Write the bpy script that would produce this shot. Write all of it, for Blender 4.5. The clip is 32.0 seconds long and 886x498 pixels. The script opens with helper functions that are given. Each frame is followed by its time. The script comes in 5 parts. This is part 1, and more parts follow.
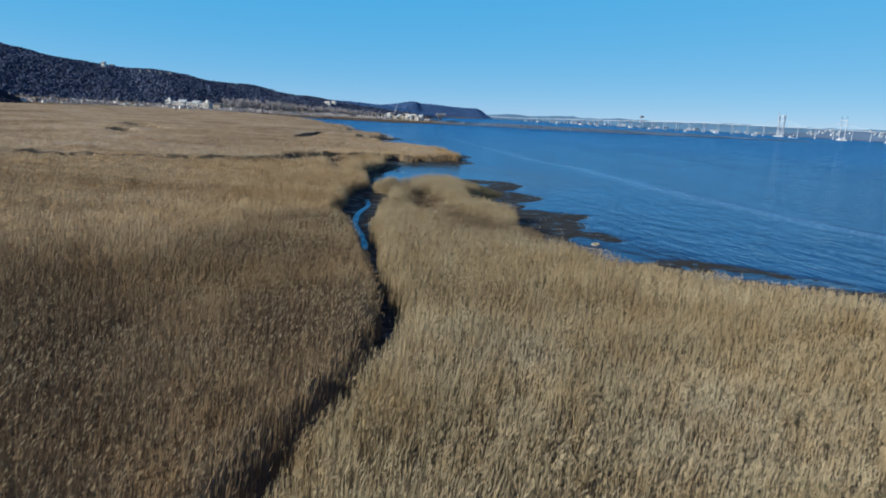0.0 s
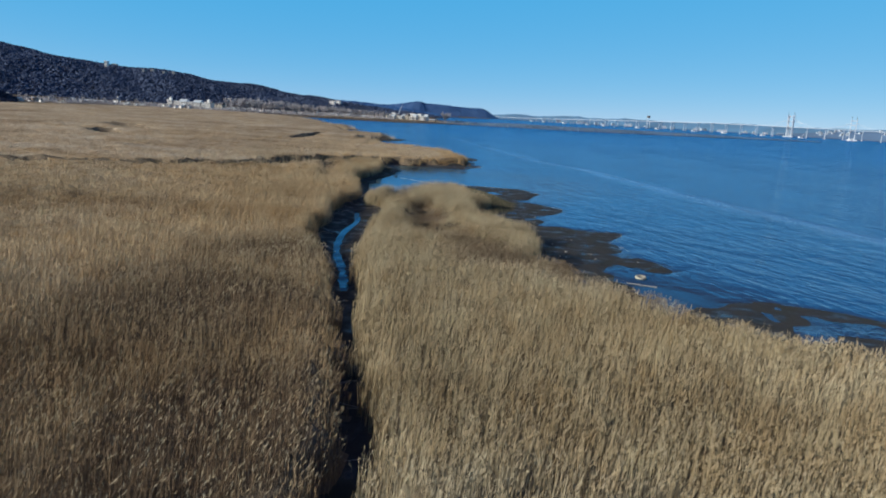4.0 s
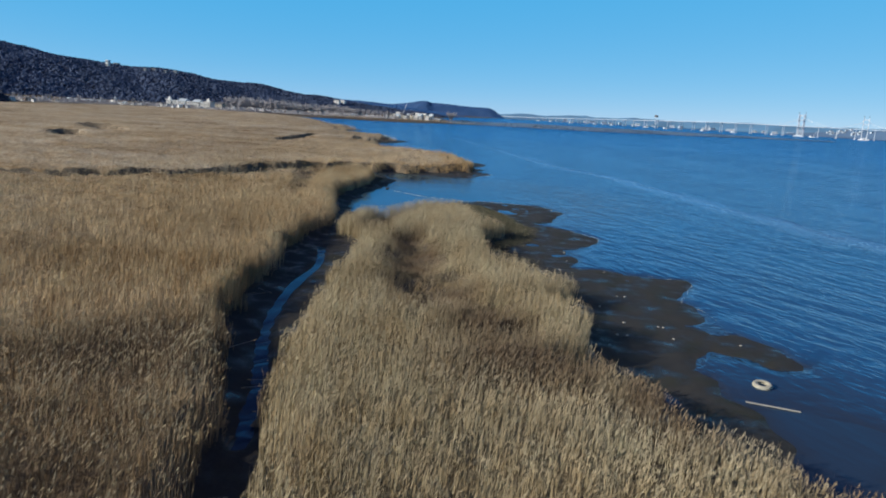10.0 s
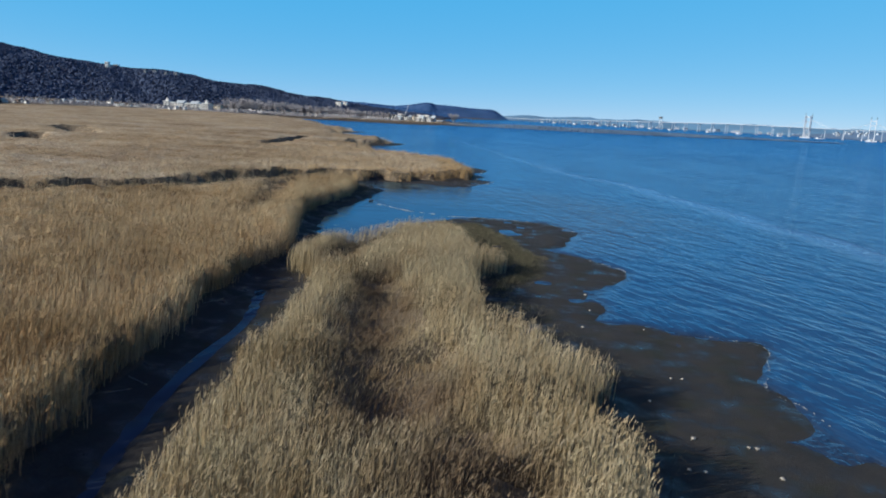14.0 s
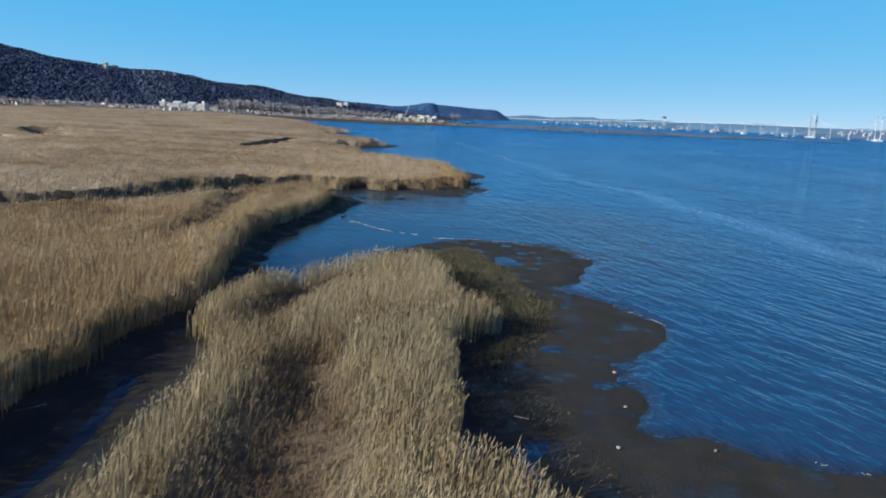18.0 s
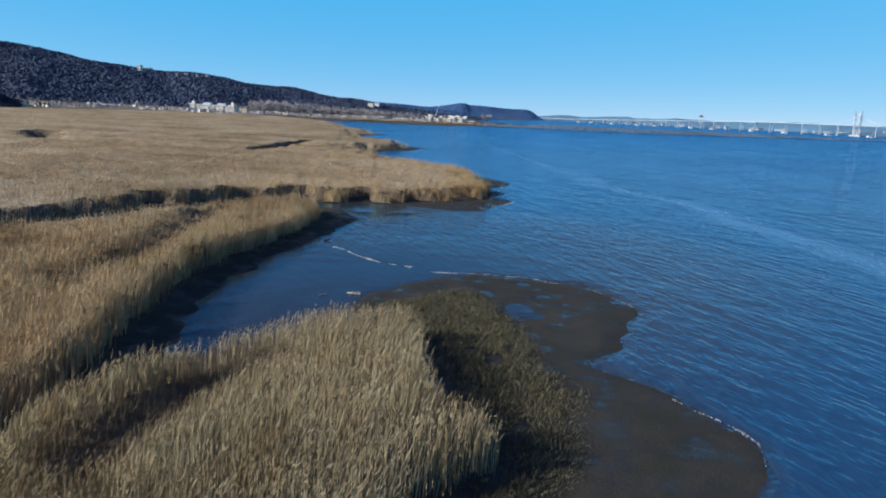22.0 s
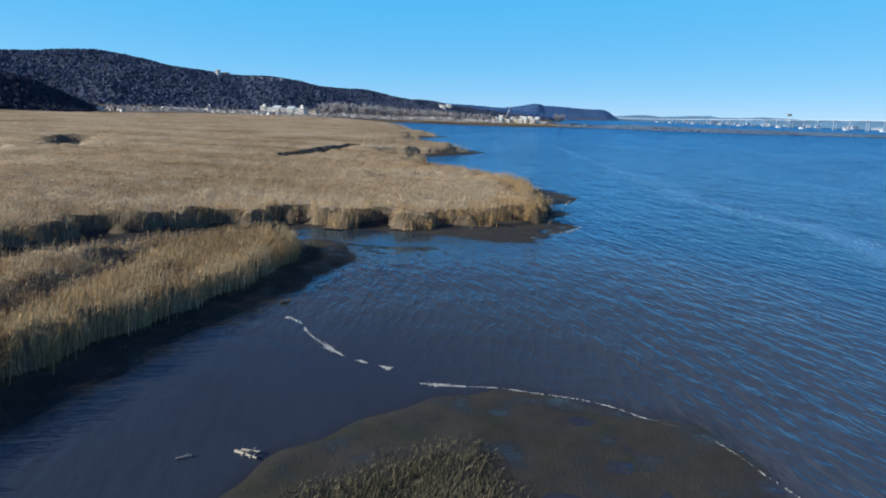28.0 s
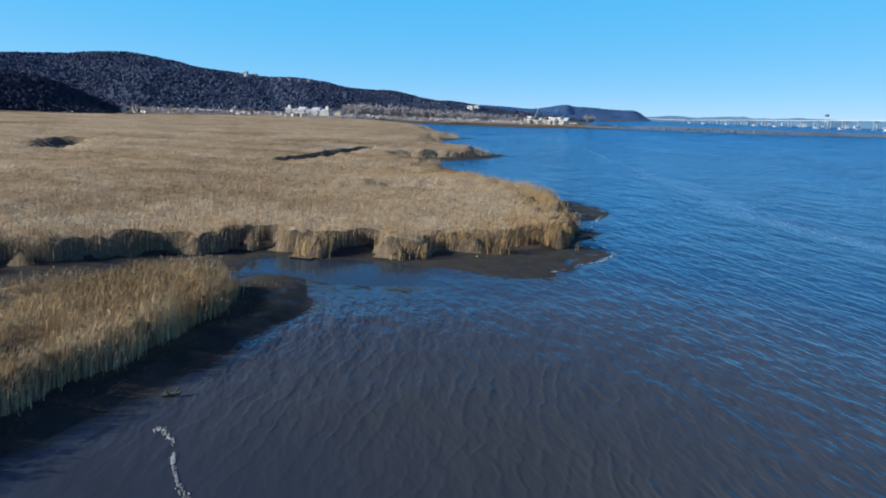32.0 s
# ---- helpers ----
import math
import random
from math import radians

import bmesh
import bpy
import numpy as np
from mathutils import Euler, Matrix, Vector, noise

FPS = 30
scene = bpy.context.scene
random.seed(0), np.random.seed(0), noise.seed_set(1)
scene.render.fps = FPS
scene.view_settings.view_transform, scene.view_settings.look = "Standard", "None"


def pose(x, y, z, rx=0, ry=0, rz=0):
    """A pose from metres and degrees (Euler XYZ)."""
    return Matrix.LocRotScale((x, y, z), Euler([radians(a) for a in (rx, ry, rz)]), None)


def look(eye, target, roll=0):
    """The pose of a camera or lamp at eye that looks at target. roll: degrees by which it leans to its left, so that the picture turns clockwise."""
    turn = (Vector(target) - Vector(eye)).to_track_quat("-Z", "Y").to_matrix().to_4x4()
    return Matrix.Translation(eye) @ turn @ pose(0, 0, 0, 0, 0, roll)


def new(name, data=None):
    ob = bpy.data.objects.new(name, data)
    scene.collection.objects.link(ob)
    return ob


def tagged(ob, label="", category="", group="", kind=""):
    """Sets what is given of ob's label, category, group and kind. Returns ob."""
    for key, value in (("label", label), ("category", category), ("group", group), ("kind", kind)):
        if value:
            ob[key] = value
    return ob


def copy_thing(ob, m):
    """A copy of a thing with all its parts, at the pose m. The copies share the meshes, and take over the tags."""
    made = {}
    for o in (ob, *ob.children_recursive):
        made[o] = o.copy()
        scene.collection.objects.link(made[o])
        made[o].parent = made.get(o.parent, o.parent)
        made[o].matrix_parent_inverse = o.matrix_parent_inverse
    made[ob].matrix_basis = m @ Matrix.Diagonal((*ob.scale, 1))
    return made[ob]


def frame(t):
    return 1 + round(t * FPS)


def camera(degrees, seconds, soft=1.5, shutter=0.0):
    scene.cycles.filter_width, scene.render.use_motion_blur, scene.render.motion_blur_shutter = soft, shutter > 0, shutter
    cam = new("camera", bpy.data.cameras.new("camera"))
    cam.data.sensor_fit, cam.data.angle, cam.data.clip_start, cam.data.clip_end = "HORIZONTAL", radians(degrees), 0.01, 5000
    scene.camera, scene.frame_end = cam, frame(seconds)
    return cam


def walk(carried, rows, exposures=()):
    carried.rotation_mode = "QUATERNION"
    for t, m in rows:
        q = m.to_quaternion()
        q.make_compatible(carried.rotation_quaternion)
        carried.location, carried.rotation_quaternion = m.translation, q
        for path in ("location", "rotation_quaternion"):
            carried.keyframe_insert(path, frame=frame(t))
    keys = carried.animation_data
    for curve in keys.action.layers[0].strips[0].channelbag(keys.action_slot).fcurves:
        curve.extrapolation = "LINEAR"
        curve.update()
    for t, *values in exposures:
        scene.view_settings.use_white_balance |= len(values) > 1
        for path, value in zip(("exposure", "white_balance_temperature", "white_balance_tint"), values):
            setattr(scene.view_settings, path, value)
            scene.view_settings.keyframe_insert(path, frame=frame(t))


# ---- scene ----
cam = camera(64.96, 32.0, soft=1.9, shutter=0.5)
PATH = [
    (0, (2.014, -1.197, 12.866), (-1.190, 47.785, 3.352), 3.27),
    (0.5, (1.914, 1.054, 12.791), (-1.409, 50.028, 3.274), 3.28),
    (1, (1.808, 3.237, 12.731), (-1.513, 52.210, 3.211), 3.29),
    (1.5, (1.697, 5.353, 12.686), (-1.681, 54.322, 3.163), 3.29),
    (2, (1.579, 7.406, 12.655), (-1.856, 56.370, 3.129), 3.29),
    (2.5, (1.452, 9.400, 12.637), (-2.044, 58.359, 3.108), 3.29),
    (3, (1.313, 11.334, 12.631), (-2.240, 60.289, 3.099), 3.29),
    (3.5, (1.161, 13.202, 12.635), (-2.390, 62.156, 3.102), 3.29),
    (4.5, (0.797, 16.705, 12.668), (-2.851, 65.652, 3.132), 3.29),
    (5.5, (0.422, 20.198, 12.708), (-3.297, 69.139, 3.169), 3.31),
    (6, (0.267, 22.064, 12.723), (-3.507, 71.000, 3.182), 3.33),
    (6.5, (0.137, 24.009, 12.732), (-3.633, 72.944, 3.187), 3.34),
    (7, (0.033, 26.025, 12.735), (-3.792, 74.955, 3.186), 3.35),
    (7.5, (-0.042, 28.095, 12.732), (-3.868, 77.024, 3.178), 3.35),
    (8, (-0.095, 30.193, 12.725), (-3.983, 79.116, 3.164), 3.34),
    (8.5, (-0.131, 32.300, 12.715), (-4.022, 81.221, 3.145), 3.31),
    (9, (-0.156, 34.410, 12.701), (-4.109, 83.325, 3.123), 3.29),
    (9.5, (-0.176, 36.522, 12.685), (-4.192, 85.429, 3.099), 3.26),
    (10, (-0.195, 38.632, 12.667), (-4.215, 87.538, 3.075), 3.23),
    (10.5, (-0.212, 40.740, 12.646), (-4.236, 89.646, 3.053), 3.20),
    (11, (-0.227, 42.844, 12.624), (-4.316, 91.745, 3.036), 3.19),
    (11.5, (-0.237, 44.943, 12.600), (-4.329, 93.846, 3.025), 3.18),
    (12, (-0.238, 47.032, 12.576), (-4.390, 95.934, 3.019), 3.18),
    (12.5, (-0.230, 49.108, 12.553), (-4.443, 98.009, 3.017), 3.18),
    (13, (-0.212, 51.167, 12.531), (-4.490, 100.066, 3.015), 3.18),
    (13.5, (-0.186, 53.211, 12.510), (-4.525, 102.108, 3.011), 3.17),
    (14, (-0.152, 55.245, 12.491), (-4.438, 104.149, 3.005), 3.16),
    (14.5, (-0.114, 57.271, 12.474), (-4.520, 106.166, 2.996), 3.14),
    (15.5, (-0.032, 61.315, 12.444), (-4.433, 110.212, 2.972), 3.10),
    (16.5, (0.030, 65.395, 12.422), (-4.391, 114.290, 2.948), 3.07),
    (17, (0.064, 67.438, 12.414), (-4.422, 116.327, 2.941), 3.06),
    (17.5, (0.114, 69.469, 12.408), (-4.376, 118.359, 2.939), 3.04),
    (18, (0.185, 71.484, 12.407), (-4.311, 120.374, 2.940), 3.01),
    (18.5, (0.280, 73.482, 12.408), (-4.223, 122.371, 2.944), 2.98),
    (19, (0.398, 75.469, 12.414), (-4.172, 124.352, 2.950), 2.94),
    (19.5, (0.531, 77.455, 12.424), (-4.168, 126.325, 2.957), 2.89),
    (20, (0.670, 79.446, 12.440), (-4.389, 128.278, 2.963), 2.85),
    (20.5, (0.807, 81.441, 12.460), (-4.678, 130.225, 2.970), 2.80),
    (21, (0.933, 83.431, 12.485), (-5.029, 132.155, 2.975), 2.76),
    (21.5, (1.046, 85.406, 12.513), (-5.394, 134.064, 2.979), 2.73),
    (22, (1.142, 87.360, 12.542), (-5.651, 135.965, 2.980), 2.69),
    (22.5, (1.220, 89.301, 12.567), (-5.814, 137.866, 2.975), 2.64),
    (23, (1.281, 91.251, 12.587), (-6.049, 139.766, 2.965), 2.59),
    (23.5, (1.325, 93.233, 12.600), (-6.419, 141.678, 2.950), 2.53),
    (24, (1.350, 95.255, 12.604), (-6.810, 143.627, 2.930), 2.47),
    (24.5, (1.356, 97.311, 12.598), (-7.270, 145.597, 2.904), 2.41),
    (25, (1.344, 99.396, 12.579), (-7.636, 147.616, 2.872), 2.35),
    (25.5, (1.310, 101.510, 12.547), (-7.963, 149.673, 2.835), 2.30),
    (26.5, (1.176, 105.773, 12.454), (-9.012, 153.753, 2.751), 2.23),
    (27.5, (0.970, 109.948, 12.349), (-10.238, 157.703, 2.662), 2.18),
    (28, (0.846, 112.000, 12.302), (-11.032, 159.593, 2.619), 2.15),
    (28.5, (0.707, 114.032, 12.260), (-11.670, 161.500, 2.581), 2.12),
    (29, (0.553, 116.047, 12.224), (-12.207, 163.413, 2.548), 2.10),
    (29.5, (0.386, 118.040, 12.193), (-12.649, 165.332, 2.520), 2.08),
    (30, (0.212, 120.013, 12.168), (-13.040, 167.244, 2.496), 2.06),
    (30.5, (0.032, 121.967, 12.149), (-13.382, 169.153, 2.478), 2.04),
    (31, (-0.154, 123.907, 12.137), (-13.728, 171.047, 2.465), 2.04),
    (31.5, (-0.345, 125.838, 12.131), (-14.079, 172.932, 2.459), 2.03),
    (32, (-0.545, 127.761, 12.133), (-14.382, 174.825, 2.462), 2.03),
]
walk(cam, [(t, look(eye, target, roll)) for t, eye, target, roll in PATH], exposures=[(0.0, 0.22), (8.0, 0.26), (16.0, 0.34), (24.0, 0.42), (32.0, 0.52)])

# ---- world, sun ----
SUN_FROM = Vector((-0.90, -0.44, 0.0)).normalized()
SUN_UP = radians(23)
world = bpy.data.worlds.new("world")
scene.world = world
world.use_nodes = True
wn, wl = world.node_tree.nodes, world.node_tree.links
wn.clear()
sky = wn.new("ShaderNodeTexSky")
sky.sky_type = "NISHITA"
sky.sun_disc = False
sky.sun_elevation = SUN_UP
sky.sun_rotation = math.atan2(SUN_FROM.x, SUN_FROM.y) % (2 * math.pi)
sky.altitude = 2500
sky.air_density, sky.dust_density, sky.ozone_density = 0.6, 0.0, 2.5
bg = wn.new("ShaderNodeBackground")
bg.inputs["Strength"].default_value = 0.107
wo = wn.new("ShaderNodeOutputWorld")
tint = wn.new("ShaderNodeMix")
tint.data_type, tint.blend_type = "RGBA", "MULTIPLY"
tint.inputs[0].default_value = 1.0
tint.inputs[7].default_value = (0.53, 0.28, 0.10, 1)
wl.new(sky.outputs["Color"], tint.inputs[6])
# the pale even blue of clear winter air over the clear-sky model
air = wn.new("ShaderNodeMix")
air.data_type, air.blend_type = "RGBA", "ADD"
air.inputs[0].default_value = 1.0
# it thins out towards the zenith, as the model's own brightness does
lum, fade, pale = wn.new("ShaderNodeRGBToBW"), wn.new("ShaderNodeMapRange"), wn.new("ShaderNodeMix")
wl.new(sky.outputs["Color"], lum.inputs[0])
wl.new(lum.outputs[0], fade.inputs["Value"])
fade.inputs["From Min"].default_value, fade.inputs["From Max"].default_value = 0.95, 2.05
pale.data_type = "RGBA"
pale.inputs[6].default_value = (0.10, 0.36, 1.45, 1)
pale.inputs[7].default_value = (0.0, 2.68, 5.75, 1)
wl.new(fade.outputs["Result"], pale.inputs[0])
wl.new(pale.outputs[2], air.inputs[7])
wl.new(tint.outputs[2], air.inputs[6])
wl.new(air.outputs[2], bg.inputs["Color"])
wl.new(bg.outputs["Background"], wo.inputs["Surface"])

sun_data = bpy.data.lights.new("sun", "SUN")
sun_data.energy, sun_data.angle, sun_data.color = 4.6, radians(0.6), (1.0, 0.93, 0.82)
sun = new("sun", sun_data)
sun.matrix_world = look(SUN_FROM * 100 * math.cos(SUN_UP) + Vector((0, 0, 100 * math.sin(SUN_UP))), (0, 0, 0))



# ---- materials ----
def material(name, rough=0.8, metal=0.0):
    m = bpy.data.materials.new(name)
    m.use_nodes = True
    b = m.node_tree.nodes["Principled BSDF"]
    b.inputs["Roughness"].default_value = rough
    b.inputs["Metallic"].default_value = metal
    return m, m.node_tree.nodes, m.node_tree.links, b


def place(n, l, scale=(1, 1, 1), turn=0.0):
    g = n.new("ShaderNodeNewGeometry")
    mp = n.new("ShaderNodeMapping")
    mp.inputs["Scale"].default_value = scale
    mp.inputs["Rotation"].default_value = (0, 0, turn)
    l.new(g.outputs["Position"], mp.inputs["Vector"])
    return mp.outputs["Vector"]


def noise_tex(n, l, vec, scale, detail=3.0, rough=0.55):
    t = n.new("ShaderNodeTexNoise")
    t.inputs["Scale"].default_value = scale
    t.inputs["Detail"].default_value = detail
    t.inputs["Roughness"].default_value = rough
    l.new(vec, t.inputs["Vector"])
    return t.outputs["Fac"]


def ramp(n, l, fac, stops):
    r = n.new("ShaderNodeValToRGB")
    e = r.color_ramp.elements
    while len(e) < len(stops):
        e.new(0.5)
    for el, (p, c) in zip(e, stops):
        el.position = p
        el.color = (*c, 1) if len(c) == 3 else c
    l.new(fac, r.inputs["Fac"])
    return r.outputs["Color"]


def mixed(n, l, fac, a, b, mode="MIX"):
    m = n.new("ShaderNodeMix")
    m.data_type, m.blend_type = "RGBA", mode
    for sock, v in ((m.inputs[0], fac), (m.inputs[6], a), (m.inputs[7], b)):
        if isinstance(v, (int, float)):
            sock.default_value = v
        elif isinstance(v, tuple):
            sock.default_value = (*v, 1)
        else:
            l.new(v, sock)
    return m.outputs[2]


def math_node(n, l, op, a, b=None):
    m = n.new("ShaderNodeMath")
    m.operation = op
    for sock, v in zip(m.inputs, (a, b)):
        if v is None:
            continue
        if isinstance(v, (int, float)):
            sock.default_value = v
        else:
            l.new(v, sock)
    return m.outputs[0]


def bump(n, l, b, height, strength, dist):
    bp = n.new("ShaderNodeBump")
    bp.inputs["Strength"].default_value = strength
    bp.inputs["Distance"].default_value = dist
    l.new(height, bp.inputs["Height"])
    l.new(bp.outputs["Normal"], b.inputs["Normal"])


def island_random(n):
    return n.new("ShaderNodeNewGeometry").outputs["Random Per Island"]


def plain(name, color, rough=0.7, metal=0.0, var=0.25, scale=0.8, grain=0.0):
    """A painted or weathered surface with two scales of variation."""
    m, n, l, b = material(name, rough, metal)
    v = place(n, l)
    big = ramp(n, l, noise_tex(n, l, v, scale), [(0.3, tuple(c * (1 - var) for c in color)), (0.7, tuple(min(1, c * (1 + var)) for c in color))])
    fine = noise_tex(n, l, v, scale * 14, 4)
    l.new(mixed(n, l, 0.35, big, ramp(n, l, fine, [(0.3, tuple(c * 0.75 for c in color)), (0.7, color)])), b.inputs["Base Color"])
    if grain:
        bump(n, l, b, fine, 0.5, grain)
    return m


TAN = [(0.34, (0.33, 0.268, 0.165)), (0.46, (0.42, 0.358, 0.232)), (0.56, (0.46, 0.408, 0.286)), (0.68, (0.44, 0.408, 0.320))]
RUSSET = [(0.34, (0.41, 0.305, 0.175)), (0.46, (0.53, 0.415, 0.258)), (0.58, (0.60, 0.490, 0.330)), (0.70, (0.63, 0.540, 0.395))]
GOLD = [(0.34, (0.40, 0.265, 0.125)), (0.46, (0.47, 0.330, 0.170)), (0.56, (0.50, 0.370, 0.205)), (0.68, (0.51, 0.395, 0.245))]
PALE = [(0.34, (0.41, 0.325, 0.215)), (0.46, (0.49, 0.402, 0.285)), (0.56, (0.53, 0.447, 0.332)), (0.68, (0.54, 0.472, 0.372))]


def reed_colour(n, l, stops):
    """Dry reed: stands that change from patch to patch."""
    v = place(n, l)
    patch = noise_tex(n, l, v, 0.045, 3)
    fine = noise_tex(n, l, v, 0.35, 2)
    stand = ramp(n, l, patch, stops)
    low, high = stops[0][1], stops[2][1]
    tint = ramp(n, l, fine, [(0.3, tuple(0.8 * c for c in low)), (0.62, high)])
    out = mixed(n, l, 0.45 if stops in (TAN, RUSSET) else 0.25, stand, tint)
    # clumps of redder, straw-pale and greenish stems
    hue = noise_tex(n, l, place(n, l, (1, 1, 0.3)), 0.62, 3, 0.6)
    out = mixed(n, l, 1.0, out, ramp(n, l, hue, [(0.30, (0.80, 0.70, 0.58)), (0.43, (1.0, 0.94, 0.86)), (0.54, (1.0, 1.0, 1.0)), (0.64, (1.14, 1.14, 1.10)), (0.76, (0.90, 0.96, 0.86))]), "MULTIPLY")
    # long drifts of greyer and browner growth across the marsh
    drift = noise_tex(n, l, place(n, l, (0.22, 1, 1), 0.12), 0.055, 4, 0.6)
    out = mixed(n, l, 1.0, out, ramp(n, l, drift, [(0.32, (0.70, 0.64, 0.56)), (0.46, (0.97, 0.95, 0.92)), (0.6, (1.04, 1.04, 1.05)), (0.72, (1.10, 1.12, 1.18))]), "MULTIPLY")
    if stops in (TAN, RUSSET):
        # older, browner stands; over the hollows the spots paint in their shade
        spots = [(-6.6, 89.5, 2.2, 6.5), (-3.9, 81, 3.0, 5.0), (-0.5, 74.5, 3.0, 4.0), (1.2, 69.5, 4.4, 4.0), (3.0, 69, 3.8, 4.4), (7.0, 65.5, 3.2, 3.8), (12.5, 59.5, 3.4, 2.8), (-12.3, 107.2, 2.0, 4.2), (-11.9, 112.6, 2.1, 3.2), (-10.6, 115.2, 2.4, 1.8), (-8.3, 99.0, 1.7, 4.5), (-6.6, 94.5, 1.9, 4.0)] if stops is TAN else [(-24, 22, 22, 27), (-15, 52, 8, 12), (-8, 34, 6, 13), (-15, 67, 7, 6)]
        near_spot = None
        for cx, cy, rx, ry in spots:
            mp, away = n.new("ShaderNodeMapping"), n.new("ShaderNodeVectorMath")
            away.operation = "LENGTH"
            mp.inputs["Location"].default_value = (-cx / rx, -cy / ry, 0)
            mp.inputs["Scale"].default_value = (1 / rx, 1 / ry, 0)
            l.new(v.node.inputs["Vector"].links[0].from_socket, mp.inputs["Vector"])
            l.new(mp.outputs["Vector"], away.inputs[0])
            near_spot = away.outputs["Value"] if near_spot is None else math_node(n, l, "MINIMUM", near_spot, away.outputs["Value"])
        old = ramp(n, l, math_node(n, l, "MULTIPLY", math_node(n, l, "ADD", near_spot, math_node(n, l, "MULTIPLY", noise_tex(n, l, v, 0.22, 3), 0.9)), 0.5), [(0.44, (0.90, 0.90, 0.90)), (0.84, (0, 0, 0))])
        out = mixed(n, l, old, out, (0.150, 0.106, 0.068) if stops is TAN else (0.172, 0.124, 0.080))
    return out


def make_reed(name, stops):
    m, n, l, b = material(name, 0.75)
    own = island_random(n)
    shade = ramp(n, l, own, [(0.0, (0.62, 0.58, 0.53)), (0.35, (0.87, 0.87, 0.86)), (0.75, (1.0, 0.99, 0.97)), (1.0, (1.18, 1.15, 1.10))])
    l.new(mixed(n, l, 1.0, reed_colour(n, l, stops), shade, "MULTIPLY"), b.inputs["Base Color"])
    b.inputs["Specular IOR Level"].default_value = 0.25
    return m


def make_plume():
    m, n, l, b = material("reed_plume", 0.9)
    own = island_random(n)
    shade = ramp(n, l, own, [(0.0, (0.19, 0.14, 0.085)), (0.4, (0.34, 0.265, 0.170)), (0.8, (0.42, 0.345, 0.24)), (1.0, (0.54, 0.47, 0.37))])
    l.new(mixed(n, l, 0.76, shade, reed_colour(n, l, TAN)), b.inputs["Base Color"])
    b.inputs["Specular IOR Level"].default_value = 0.1
    return m


def make_thatch(name, stops, gap_shade=1.0):
    m, n, l, b = material(name, 0.9)
    v = place(n, l)
    fine = noise_tex(n, l, v, 2.6, 5, 0.7)
    dark = ramp(n, l, fine, [(0.32, (0.45 * gap_shade, 0.43 * gap_shade, 0.40 * gap_shade)), (0.62, (gap_shade, gap_shade, gap_shade)), (0.8, (1.15 * gap_shade, 1.12 * gap_shade, 1.06 * gap_shade))])
    streak = noise_tex(n, l, place(n, l, (1, 0.35, 1), 0.5), 0.03, 4)
    wet = ramp(n, l, streak, [(0.33, (0.72, 0.66, 0.60)), (0.48, (1, 1, 1)), (0.7, (1.08, 1.03, 0.95))])
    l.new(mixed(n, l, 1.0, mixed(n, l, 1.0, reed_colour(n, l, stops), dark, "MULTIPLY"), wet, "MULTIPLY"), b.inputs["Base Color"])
    b.inputs["Specular IOR Level"].default_value = 0.1
    bump(n, l, b, fine, 0.9, 0.35)
    return m


def make_shaded_stems():
    """Old stems at the foot of the reeds: brown, upright, with inner shade painted in."""
    m, n, l, b = material("shaded_old_stems", 0.9)
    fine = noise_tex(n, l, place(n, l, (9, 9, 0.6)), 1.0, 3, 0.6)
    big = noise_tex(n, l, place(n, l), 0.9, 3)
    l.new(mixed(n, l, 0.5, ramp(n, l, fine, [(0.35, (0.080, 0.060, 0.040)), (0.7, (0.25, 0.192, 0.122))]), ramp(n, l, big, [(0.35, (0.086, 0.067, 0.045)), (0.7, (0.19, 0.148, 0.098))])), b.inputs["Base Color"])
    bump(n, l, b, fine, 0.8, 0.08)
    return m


def make_grass():
    m, n, l, b = material("short_marsh_grass", 0.8)
    own = island_random(n)
    l.new(ramp(n, l, own, [(0.0, (0.040, 0.044, 0.024)), (0.5, (0.082, 0.080, 0.046)), (0.85, (0.135, 0.118, 0.072)), (1.0, (0.28, 0.235, 0.155))]), b.inputs["Base Color"])
    return m


